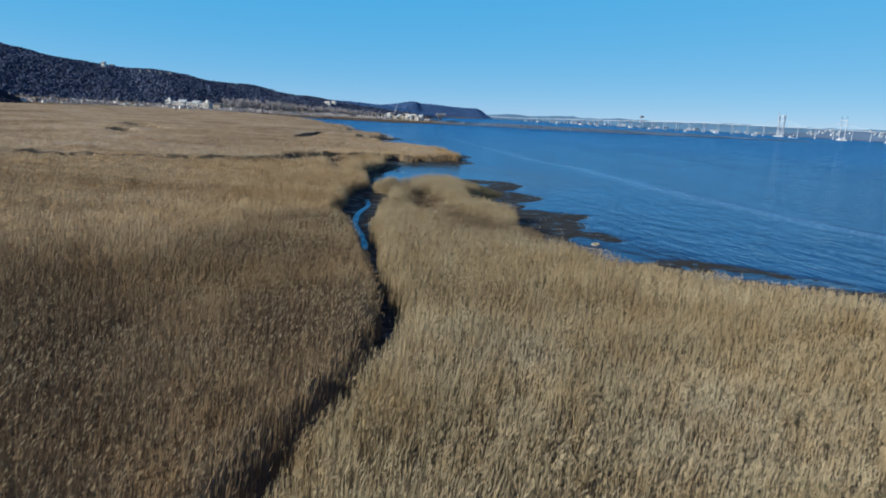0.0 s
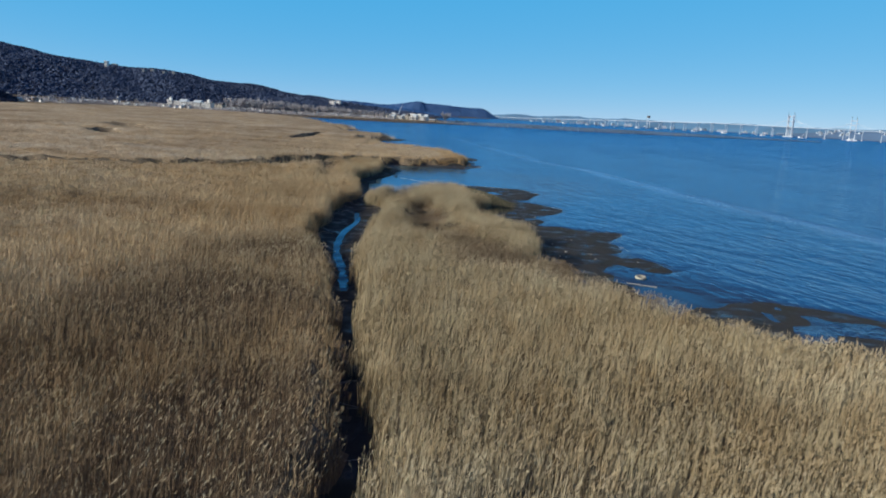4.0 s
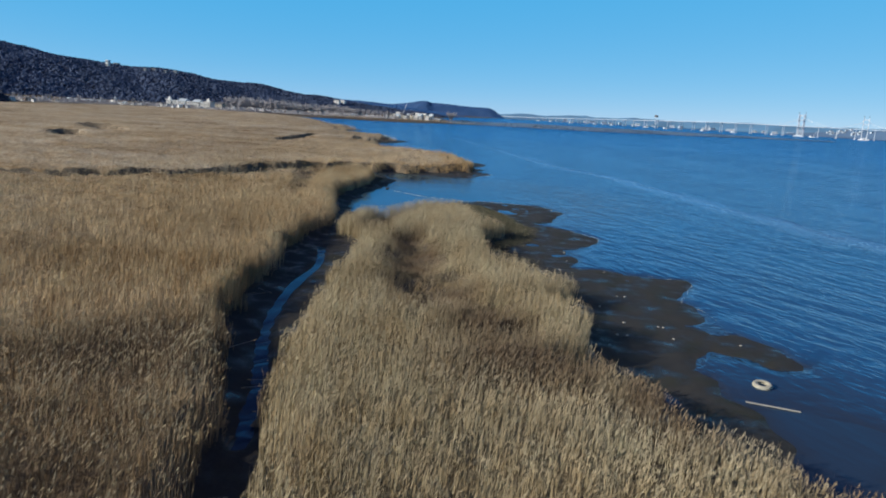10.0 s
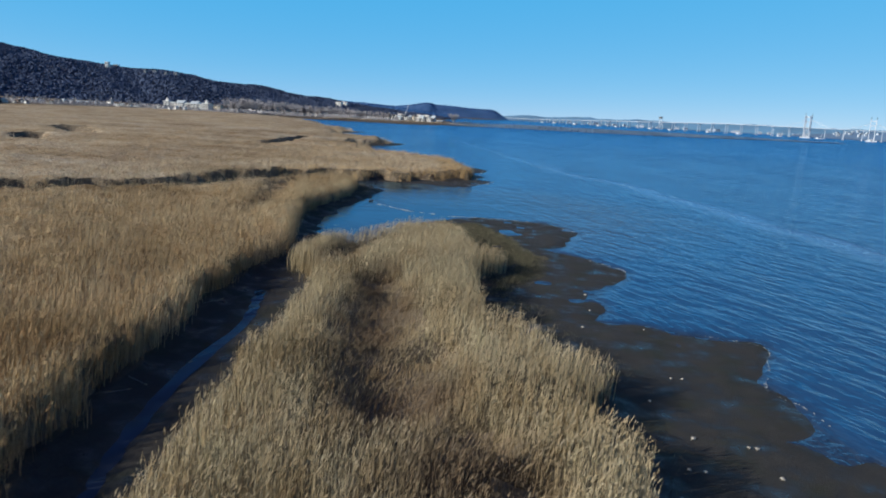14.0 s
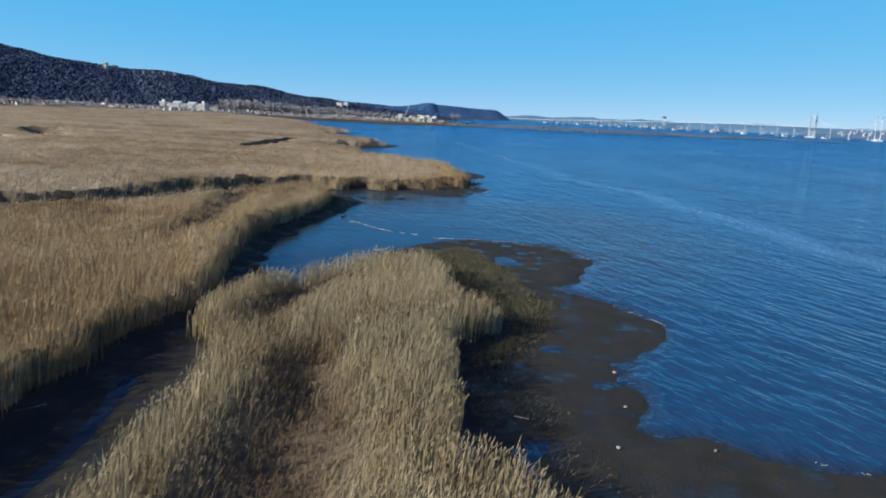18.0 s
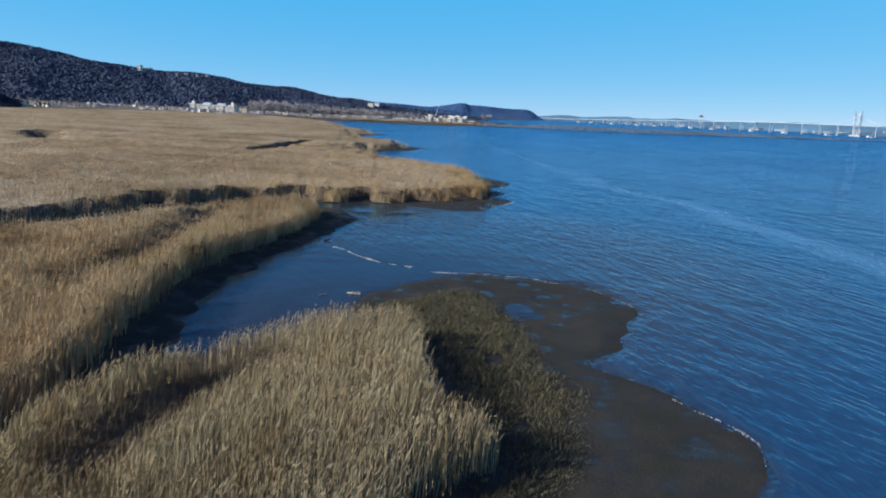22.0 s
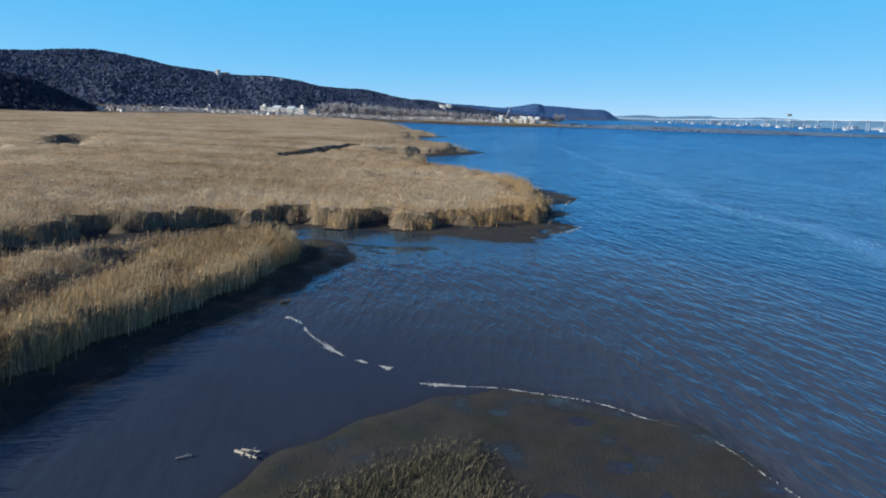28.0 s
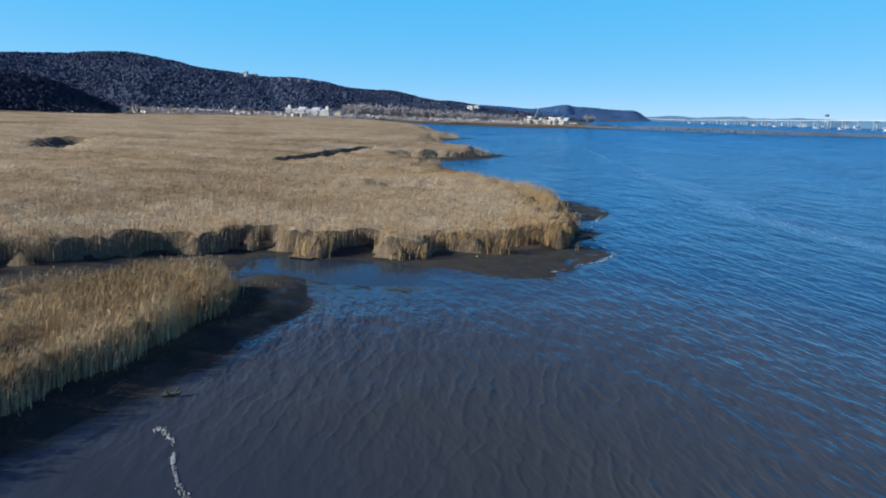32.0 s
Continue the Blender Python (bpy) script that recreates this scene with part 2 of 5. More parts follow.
def make_ground():
    """Wet mud low down, peaty litter on the marsh, leaf litter on dry land."""
    m, n, l, b = material("mud_and_peat", 0.5)
    g = n.new("ShaderNodeNewGeometry")
    sep = n.new("ShaderNodeSeparateXYZ")
    l.new(g.outputs["Position"], sep.inputs[0])
    v = g.outputs["Position"]
    big, mid, fine = noise_tex(n, l, v, 0.12, 3), noise_tex(n, l, v, 1.1, 4), noise_tex(n, l, v, 9.0, 4, 0.65)
    mud = mixed(n, l, 0.5, ramp(n, l, big, [(0.35, (0.031, 0.030, 0.028)), (0.65, (0.047, 0.045, 0.041))]),
                ramp(n, l, mid, [(0.35, (0.019, 0.018, 0.018)), (0.7, (0.050, 0.047, 0.041))]))
    mud = mixed(n, l, 0.25, mud, ramp(n, l, fine, [(0.4, (0.024, 0.022, 0.020)), (0.7, (0.075, 0.069, 0.058))]))
    algae = ramp(n, l, noise_tex(n, l, v, 0.38, 4, 0.65), [(0.50, (0, 0, 0)), (0.66, (0.55, 0.55, 0.55))])
    mud = mixed(n, l, algae, mud, (0.026, 0.030, 0.014))
    litter = mixed(n, l, 0.5, ramp(n, l, mid, [(0.35, (0.07, 0.05, 0.03)), (0.65, (0.15, 0.105, 0.06))]), ramp(n, l, fine, [(0.35, (0.05, 0.036, 0.022)), (0.7, (0.2, 0.15, 0.09))]))
    high = math_node(n, l, "MULTIPLY_ADD", sep.outputs["Z"], 6.0)
    high.node.inputs[2].default_value = -1.9
    high.node.use_clamp = True
    l.new(mixed(n, l, high, mud, litter), b.inputs["Base Color"])
    wetness = noise_tex(n, l, v, 0.55, 4, 0.55)
    r = ramp(n, l, wetness, [(0.32, (0.20, 0.20, 0.20)), (0.41, (0.52, 0.52, 0.52)), (0.54, (0.88, 0.88, 0.88))])
    l.new(mixed(n, l, high, r, (0.9, 0.9, 0.9)), b.inputs["Roughness"])
    b.inputs["Specular IOR Level"].default_value = 0.26
    bump(n, l, b, fine, 0.6, 0.05)
    return m


def make_water():
    m, n, l, b = material("river_water", 0.12)
    b.inputs["IOR"].default_value = 1.33
    v0 = place(n, l)
    big = noise_tex(n, l, place(n, l, (1, 0.5, 1), 0.4), 0.02, 4)
    
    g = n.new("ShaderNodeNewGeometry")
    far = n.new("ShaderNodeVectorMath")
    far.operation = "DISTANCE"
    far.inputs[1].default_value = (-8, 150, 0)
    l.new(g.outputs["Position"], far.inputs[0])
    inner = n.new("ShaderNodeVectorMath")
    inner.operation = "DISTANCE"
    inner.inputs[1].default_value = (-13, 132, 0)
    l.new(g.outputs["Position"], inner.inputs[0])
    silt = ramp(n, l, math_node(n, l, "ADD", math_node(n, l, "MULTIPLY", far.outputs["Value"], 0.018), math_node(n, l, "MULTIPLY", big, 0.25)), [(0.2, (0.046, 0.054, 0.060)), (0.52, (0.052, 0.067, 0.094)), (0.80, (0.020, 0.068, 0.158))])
    # far off, the blue of mirrored sky is painted into the water's body
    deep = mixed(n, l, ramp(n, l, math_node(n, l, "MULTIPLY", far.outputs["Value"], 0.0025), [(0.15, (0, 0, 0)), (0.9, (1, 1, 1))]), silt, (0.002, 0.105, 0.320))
    open_water = ramp(n, l, math_node(n, l, "MULTIPLY", far.outputs["Value"], 0.02), [(0.16, (0.46, 0.46, 0.46)), (0.40, (1.1, 1.1, 1.1))])
    calm = ramp(n, l, math_node(n, l, "ADD", math_node(n, l, "MULTIPLY", inner.outputs["Value"], 0.04), math_node(n, l, "MULTIPLY", noise_tex(n, l, v0, 0.16, 3), 0.22)), [(0.54, (0.16, 0.16, 0.16)), (1.0, (1, 1, 1))])
    # the creek and the shallows by the point lie sheltered
    for cx, cy, rx, ry in ((-14, 74, 12, 40), (14, 64, 9, 15), (-22, 175, 15, 9)):
        mp, lee = n.new("ShaderNodeMapping"), n.new("ShaderNodeVectorMath")
        lee.operation = "LENGTH"
        mp.inputs["Location"].default_value = (-cx / rx, -cy / ry, 0)
        mp.inputs["Scale"].default_value = (1 / rx, 1 / ry, 0)
        l.new(g.outputs["Position"], mp.inputs["Vector"])
        l.new(mp.outputs["Vector"], lee.inputs[0])
        edge = math_node(n, l, "ADD", lee.outputs["Value"], math_node(n, l, "MULTIPLY", noise_tex(n, l, v0, 0.25, 3), 0.3))
        calm = mixed(n, l, 1.0, calm, ramp(n, l, math_node(n, l, "MULTIPLY", edge, 0.68), [(0.40, (0.08, 0.08, 0.08)), (0.95, (1, 1, 1))]), "MULTIPLY")
    # a slick of calmer, film-covered water drifts along the river; sky sheen painted pale
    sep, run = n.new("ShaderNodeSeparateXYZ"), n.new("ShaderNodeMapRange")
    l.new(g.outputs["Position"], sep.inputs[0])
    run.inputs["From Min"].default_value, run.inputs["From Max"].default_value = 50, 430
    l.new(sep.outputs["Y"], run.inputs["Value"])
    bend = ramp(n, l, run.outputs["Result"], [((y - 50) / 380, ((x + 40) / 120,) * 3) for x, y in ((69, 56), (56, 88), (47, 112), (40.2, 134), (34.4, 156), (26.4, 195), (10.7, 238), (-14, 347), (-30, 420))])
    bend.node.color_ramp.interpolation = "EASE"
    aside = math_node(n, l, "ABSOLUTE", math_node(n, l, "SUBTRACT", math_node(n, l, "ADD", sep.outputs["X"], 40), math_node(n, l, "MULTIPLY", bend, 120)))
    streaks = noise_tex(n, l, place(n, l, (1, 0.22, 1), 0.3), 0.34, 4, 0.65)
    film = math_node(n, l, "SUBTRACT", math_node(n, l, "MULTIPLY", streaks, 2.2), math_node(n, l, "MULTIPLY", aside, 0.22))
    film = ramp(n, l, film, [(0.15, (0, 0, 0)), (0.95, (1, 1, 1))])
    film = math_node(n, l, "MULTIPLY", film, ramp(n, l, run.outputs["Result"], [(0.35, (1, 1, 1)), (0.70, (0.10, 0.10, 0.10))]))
    # wind waves run across the river, their crests askew to the shore
    way = radians(27)

    def waves(turn, short, long, detail=2):
        mp = n.new("ShaderNodeMapping")
        mp.vector_type = "TEXTURE"
        mp.inputs["Rotation"].default_value, mp.inputs["Scale"].default_value = (0, 0, way + turn), (short, long, 1)
        l.new(g.outputs["Position"], mp.inputs["Vector"])
        return noise_tex(n, l, mp.outputs["Vector"], 1.0, detail, 0.5)

    def times(*f):
        out = f[0]
        for q in f[1:]:
            out = math_node(n, l, "MULTIPLY", out, q)
        return out

    def plus(*f):
        out = f[0]
        for q in f[1:]:
            out = math_node(n, l, "ADD", out, q)
        return out

    off = far.outputs["Value"]
    gust = ramp(n, l, noise_tex(n, l, place(n, l, (1, 0.35, 1), 0.6), 0.045, 3), [(0.35, (0.7, 0.7, 0.7)), (0.65, (1.25, 1.25, 1.25))])
    swell = n.new("ShaderNodeTexWave")
    swell.inputs["Scale"].default_value, swell.inputs["Distortion"].default_value = 0.40, 7.5
    swell.inputs["Detail"].default_value, swell.inputs["Detail Scale"].default_value = 4.0, 0.9
    l.new(place(n, l, (1, 1, 1), -0.15), swell.inputs["Vector"])
    h = plus(times(waves(0.0, 0.80, 2.4), 0.185), times(waves(0.22, 0.42, 1.6), 0.045), times(waves(-0.15, 0.55, 2.4), 0.065),
             times(waves(-0.1, 2.2, 6.5, 3), math_node(n, l, "MINIMUM", plus(0.14, times(off, 0.0040)), 1.0)),
             times(waves(0.2, 6.0, 9.0, 3), math_node(n, l, "MINIMUM", times(off, 0.0042), 3.0)))
    h = times(h, gust, open_water, math_node(n, l, "SUBTRACT", 1.0, times(film, 0.55)))
    h = plus(h, times(math_node(n, l, "POWER", swell.outputs["Fac"], 4.5), math_node(n, l, "SUBTRACT", 1.12, open_water), ramp(n, l, noise_tex(n, l, v0, 0.33, 3), [(0.36, (0.25, 0.25, 0.25)), (0.64, (1, 1, 1))]), 0.026))
    # over the shoals the waves die out and the mud shows through
    depth = n.new("ShaderNodeAttribute")
    depth.attribute_name = "depth"
    clear = plus(depth.outputs["Fac"], times(noise_tex(n, l, v0, 0.8, 3), 0.10), -0.05)
    shoal = ramp(n, l, clear, [(0.0, (0.75, 0.75, 0.75)), (0.05, (0.30, 0.30, 0.30)), (0.13, (0, 0, 0))])
    h = times(h, calm, math_node(n, l, "SUBTRACT", 1.0, times(shoal, 0.75)))
    bp = n.new("ShaderNodeBump")
    bp.inputs["Strength"].default_value = 1.0
    bp.inputs["Distance"].default_value = 1.0
    l.new(h, bp.inputs["Height"])
    body, gloss, mix, fres = n.new("ShaderNodeBsdfDiffuse"), n.new("ShaderNodeBsdfGlossy"), n.new("ShaderNodeMixShader"), n.new("ShaderNodeFresnel")
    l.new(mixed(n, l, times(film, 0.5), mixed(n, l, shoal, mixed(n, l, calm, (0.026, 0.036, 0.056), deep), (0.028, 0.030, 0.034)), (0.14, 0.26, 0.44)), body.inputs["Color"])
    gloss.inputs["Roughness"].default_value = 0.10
    # reflections tinted blue, standing in for the higher sky that waves mirror
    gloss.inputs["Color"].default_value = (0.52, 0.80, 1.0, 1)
    fres.inputs["IOR"].default_value = 1.33
    for k in (body, gloss, fres):
        l.new(bp.outputs["Normal"], k.inputs["Normal"])
    l.new(math_node(n, l, "MINIMUM", math_node(n, l, "MULTIPLY", fres.outputs["Fac"], 0.88), 0.58), mix.inputs["Fac"])
    l.new(body.outputs[0], mix.inputs[1])
    l.new(gloss.outputs[0], mix.inputs[2])
    l.new(mix.outputs[0], n["Material Output"].inputs["Surface"])
    n.remove(b)
    return m


def make_wood_far(name, low, mid, high):
    """Bare winter woods: grey twigs; haze and shade are painted in through the tones."""
    m, n, l, b = material(name, 0.9)
    own = island_random(n)
    a = ramp(n, l, own, [(0.0, low), (0.5, mid), (0.9, high), (1.0, tuple(1.15 * c for c in high))])
    l.new(mixed(n, l, 0.4, a, ramp(n, l, noise_tex(n, l, place(n, l), 0.008, 3), [(0.4, low), (0.65, high)])), b.inputs["Base Color"])
    b.inputs["Specular IOR Level"].default_value = 0.05
    return m


M_STEMS_SHADED, M_REED_PALE, M_THATCH_PALE = make_shaded_stems(), make_reed("pale_dry_reed", PALE), make_thatch("pale_thatch", PALE, 1.0)
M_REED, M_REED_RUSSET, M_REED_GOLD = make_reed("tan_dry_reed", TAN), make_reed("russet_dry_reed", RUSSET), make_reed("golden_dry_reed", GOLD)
# the factor browns the litter and paints in the shade between stalks
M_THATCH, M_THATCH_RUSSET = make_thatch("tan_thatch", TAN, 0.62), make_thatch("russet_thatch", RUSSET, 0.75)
# bare woods: the blue haze of distance is painted into their tones
M_PLUME, M_GRASS, M_GROUND, M_WATER, M_WOODS = make_plume(), make_grass(), make_ground(), make_water(), make_wood_far("hazed_bare_woods", (0.052, 0.072, 0.124), (0.066, 0.090, 0.152), (0.086, 0.113, 0.184))
# darker copy for the near hill, its shade painted into the tones
M_WOODS_SHADED = make_wood_far("shaded_bare_woods", (0.026, 0.032, 0.054), (0.036, 0.043, 0.070), (0.052, 0.060, 0.090))
M_WOODS_FAR = make_wood_far("hazed_distant_woods", (0.046, 0.125, 0.285), (0.052, 0.134, 0.300), (0.058, 0.143, 0.315))
# hillsides: distance haze is put into the base colour as blue
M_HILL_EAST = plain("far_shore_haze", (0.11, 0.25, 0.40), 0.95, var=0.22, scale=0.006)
M_HILL_FAR = plain("hazed_far_hillside", (0.050, 0.122, 0.280), 0.95, var=0.15, scale=0.006)
M_HILL = plain("hazed_hillside", (0.032, 0.048, 0.096), 0.95, var=0.35, scale=0.012)
M_BARK = plain("grey_bark", (0.50, 0.48, 0.47), 0.9, var=0.3, scale=1.5)
M_TWIG = plain("grey_brown_twigs", (0.44, 0.42, 0.43), 0.9, var=0.25, scale=0.1)
M_WHITE = plain("white_siding", (0.78, 0.77, 0.74), 0.6, var=0.06, scale=0.3)
M_WEATHERED = plain("weathered_grey_siding", (0.30, 0.31, 0.33), 0.7, var=0.08, scale=0.3)
M_CREAM = plain("cream_plaster", (0.66, 0.60, 0.50), 0.7, var=0.08, scale=0.3)
M_BRICK = plain("brick_wall", (0.30, 0.22, 0.18), 0.85, var=0.2, scale=0.6)
M_SLATE = plain("slate_roof", (0.10, 0.10, 0.11), 0.8, var=0.2, scale=0.8)
M_BROWNROOF = plain("brown_shingle_roof", (0.17, 0.12, 0.09), 0.85, var=0.2, scale=0.8)
M_METALROOF = plain("pale_metal_roof", (0.50, 0.56, 0.60), 0.45, var=0.1, scale=0.2)
M_GLASS = plain("dark_window_glass", (0.03, 0.04, 0.05), 0.08, var=0.2, scale=0.5)
M_CONCRETE = plain("pale_bridge_concrete", (0.48, 0.54, 0.60), 0.75, var=0.08, scale=0.05)
M_STEEL = plain("white_painted_steel", (0.60, 0.65, 0.70), 0.45, var=0.06, scale=0.1)
M_RUST = plain("dark_steel", (0.09, 0.08, 0.075), 0.6, var=0.25, scale=0.5)
M_RUBBER = plain("mud_caked_pale_rubber", (0.40, 0.375, 0.30), 0.8, var=0.25, scale=3.0, grain=0.01)
M_DRIFTWOOD = plain("bleached_wood", (0.36, 0.335, 0.29), 0.85, var=0.2, scale=3.0, grain=0.006)
M_WETWOOD = plain("waterlogged_wood", (0.085, 0.068, 0.048), 0.6, var=0.3, scale=3.0, grain=0.01)
M_STONE = plain("pale_stone", (0.36, 0.345, 0.31), 0.85, var=0.2, scale=4.0, grain=0.02)
M_SLICK = plain("thin_foam_slick", (0.17, 0.32, 0.48), 0.6, var=0.2, scale=0.5)
M_FOAM = plain("river_foam", (0.40, 0.43, 0.44), 0.8, var=0.12, scale=2.5, grain=0.02)
M_SHORE = plain("dry_shore_grass", (0.42, 0.345, 0.25), 0.9, var=0.25, scale=0.05)
# haze over the spit and the bluff is painted blue into their colours
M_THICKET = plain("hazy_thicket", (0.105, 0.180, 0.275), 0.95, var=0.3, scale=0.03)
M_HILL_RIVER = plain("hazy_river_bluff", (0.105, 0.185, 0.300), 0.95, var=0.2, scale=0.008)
M_BUSH = plain("dry_brush", (0.20, 0.160, 0.110), 0.9, var=0.3, scale=0.2)


# ---- plan ----
def smooth(points, closed=True, steps=4, jitter=0.0, seed=1):
    """A rounded line through the points, with a slightly ragged edge."""
    p = np.array(points, float)
    rng = np.random.default_rng(seed)
    n, out = len(p), []
    for i in range(n if closed else n - 1):
        a, b, c, d = (p[j % n] if closed else p[min(max(j, 0), n - 1)] for j in (i - 1, i, i + 1, i + 2))
        for k in range(steps):
            t = k / steps
            q = 0.5 * (2 * b + (c - a) * t + (2 * a - 5 * b + 4 * c - d) * t * t + (3 * b - a - 3 * c + d) * t**3)
            out.append(q + rng.normal(0, jitter, 2) if jitter else q)
    if not closed:
        out.append(p[-1])
    return np.array(out)


def signed(x, y, poly):
    """The distance of points from a closed outline, positive inside."""
    x, y = np.asarray(x, float), np.asarray(y, float)
    best, inside = np.full(x.shape, 1e18), np.zeros(x.shape, bool)
    for (ax, ay), (bx, by) in zip(poly, np.roll(poly, -1, 0)):
        dx, dy = bx - ax, by - ay
        t = np.clip(((x - ax) * dx + (y - ay) * dy) / (dx * dx + dy * dy + 1e-12), 0, 1)
        best = np.minimum(best, (x - ax - t * dx) ** 2 + (y - ay - t * dy) ** 2)
        if ay != by:
            hit = ((ay > y) != (by > y)) & (x < dx * (y - ay) / dy + ax)
            inside ^= hit
    return np.where(inside, 1, -1) * np.sqrt(best)


def soft_noise(x, y, size, seed):
    """Smooth value noise, about -1 to 1, with lumps of the given size."""
    rng = np.random.default_rng(seed)
    g = rng.uniform(-1, 1, (256, 256))
    u, v = np.asarray(x) / size + 1000, np.asarray(y) / size + 1000
    i, j = np.floor(u).astype(int), np.floor(v).astype(int)
    fu, fv = u - i, v - j
    fu, fv = fu * fu * (3 - 2 * fu), fv * fv * (3 - 2 * fv)
    i, j, i1, j1 = i % 256, j % 256, (i + 1) % 256, (j + 1) % 256
    return (g[i, j] * (1 - fu) + g[i1, j] * fu) * (1 - fv) + (g[i, j1] * (1 - fu) + g[i1, j1] * fu) * fv


CREEK_WEST = [(-16, -30), (-9, 0), (-5.6, 12), (-5.2, 18), (-4.8, 22), (-4.3, 27.5), (-4.0, 33), (-4.4, 38.8), (-5.7, 43), (-6.6, 47), (-7.9, 52), (-9, 57.5), (-11, 64.5),
              (-13.2, 70.5), (-15.1, 75.5), (-16.1, 82), (-17, 88), (-17.8, 95), (-18.6, 103), (-17.9, 109.5)]
CREEK_EAST = [(-17.0, 108.8), (-15.6, 105.8), (-13.6, 102.2), (-12.6, 99.5), (-12.1, 94.5), (-11.8, 90), (-11.6, 84), (-11.2, 79), (-10.8, 74), (-9.9, 68.5), (-8.8, 64), (-7.3, 58.5), (-6.6, 53), (-5.4, 47.5),
              (-4.4, 43), (-3.3, 38.8), (-2.7, 35), (-2.9, 31), (-3.2, 27), (-3.6, 22), (-4.2, 18), (-4.6, 12), (-7.8, 0), (-14.5, -30)]
EAST_SHORE = [(70, -30), (60, 38), (45, 43), (29.6, 47.2), (20.5, 50.3), (17, 51.6), (14.8, 54), (12.2, 57.8), (10.2, 61.2), (8.4, 63.6), (6.5, 67), (5.0, 70), (4.8, 73), (4.9, 77.5),
              (4.5, 80), (3.6, 81.5), (4.3, 84), (4.8, 86.4), (3.0, 88.3), (2.3, 90.6), (1.0, 92.2), (-1.1, 93.3), (-1.4, 99), (-2.1, 103), (-2.5, 106.5), (-1.4, 108.6), (0.0, 110.2),
              (-0.7, 112), (-2.2, 113), (-3.2, 115.5), (-4.4, 120.5), (-5.4, 123.6), (-9.3, 122.6), (-12.3, 119.2), (-14.5, 115), (-16.2, 111)]
PENINSULA = smooth(EAST_SHORE + CREEK_EAST, jitter=0.12, seed=3)
WEST_BANK = [(-18.5, 114), (-20, 120), (-21.5, 126), (-22.8, 134), (-22.6, 142), (-22.4, 150), (-22.2, 157), (-23.2, 163), (-25.2, 166.3), (-29, 166.2), (-33, 161), (-36.8, 155.5),
             (-40, 148), (-44, 139), (-52, 130.5), (-66, 121), (-100, 108), (-180, 96), (-300, 90)]
ISLAND = smooth(CREEK_WEST + WEST_BANK + [(-300, -60), (-60, -60)], jitter=0.12, seed=4)
NORTH_BANK = [(-300, 96), (-180, 102), (-100, 114.5), (-67, 127.5), (-54.5, 137.5), (-48.5, 147), (-46.5, 156), (-45.8, 164), (-42, 170.5), (-36.5, 176), (-33.5, 180.3), (-29.5, 179.6),
              (-25.4, 180.6), (-23.6, 184.0), (-22.0, 184.2), (-19.6, 182.6), (-17.6, 185.4), (-12, 187), (-8.7, 191), (-8.3, 197), (-11.5, 212), (-14.6, 226), (-24, 239), (-35, 249),
              (-41, 258), (-44, 270), (-55, 282), (-60, 296), (-50, 310), (-46, 321), (-53, 340), (-77, 366), (-84, 400), (-98, 440), (-90, 452), (-120, 505)]
NORTH = smooth(NORTH_BANK + [(-150, 590), (-205, 690), (-280, 770), (-380, 790), (-395, 620), (-410, 480), (-430, 300), (-430, 96)], jitter=0.15, seed=5)
MOUND = smooth([(0.9, 104.4), (2.6, 109.8), (4.0, 117), (2.0, 122.5), (-0.6, 131.5), (-3.8, 136.6), (-6.6, 134.4), (-9, 130.2), (-8.0, 126), (-4.0, 121), (-2, 114), (0.2, 111.5), (-0.6, 109), (-1.2, 104)], jitter=0.1, seed=6)
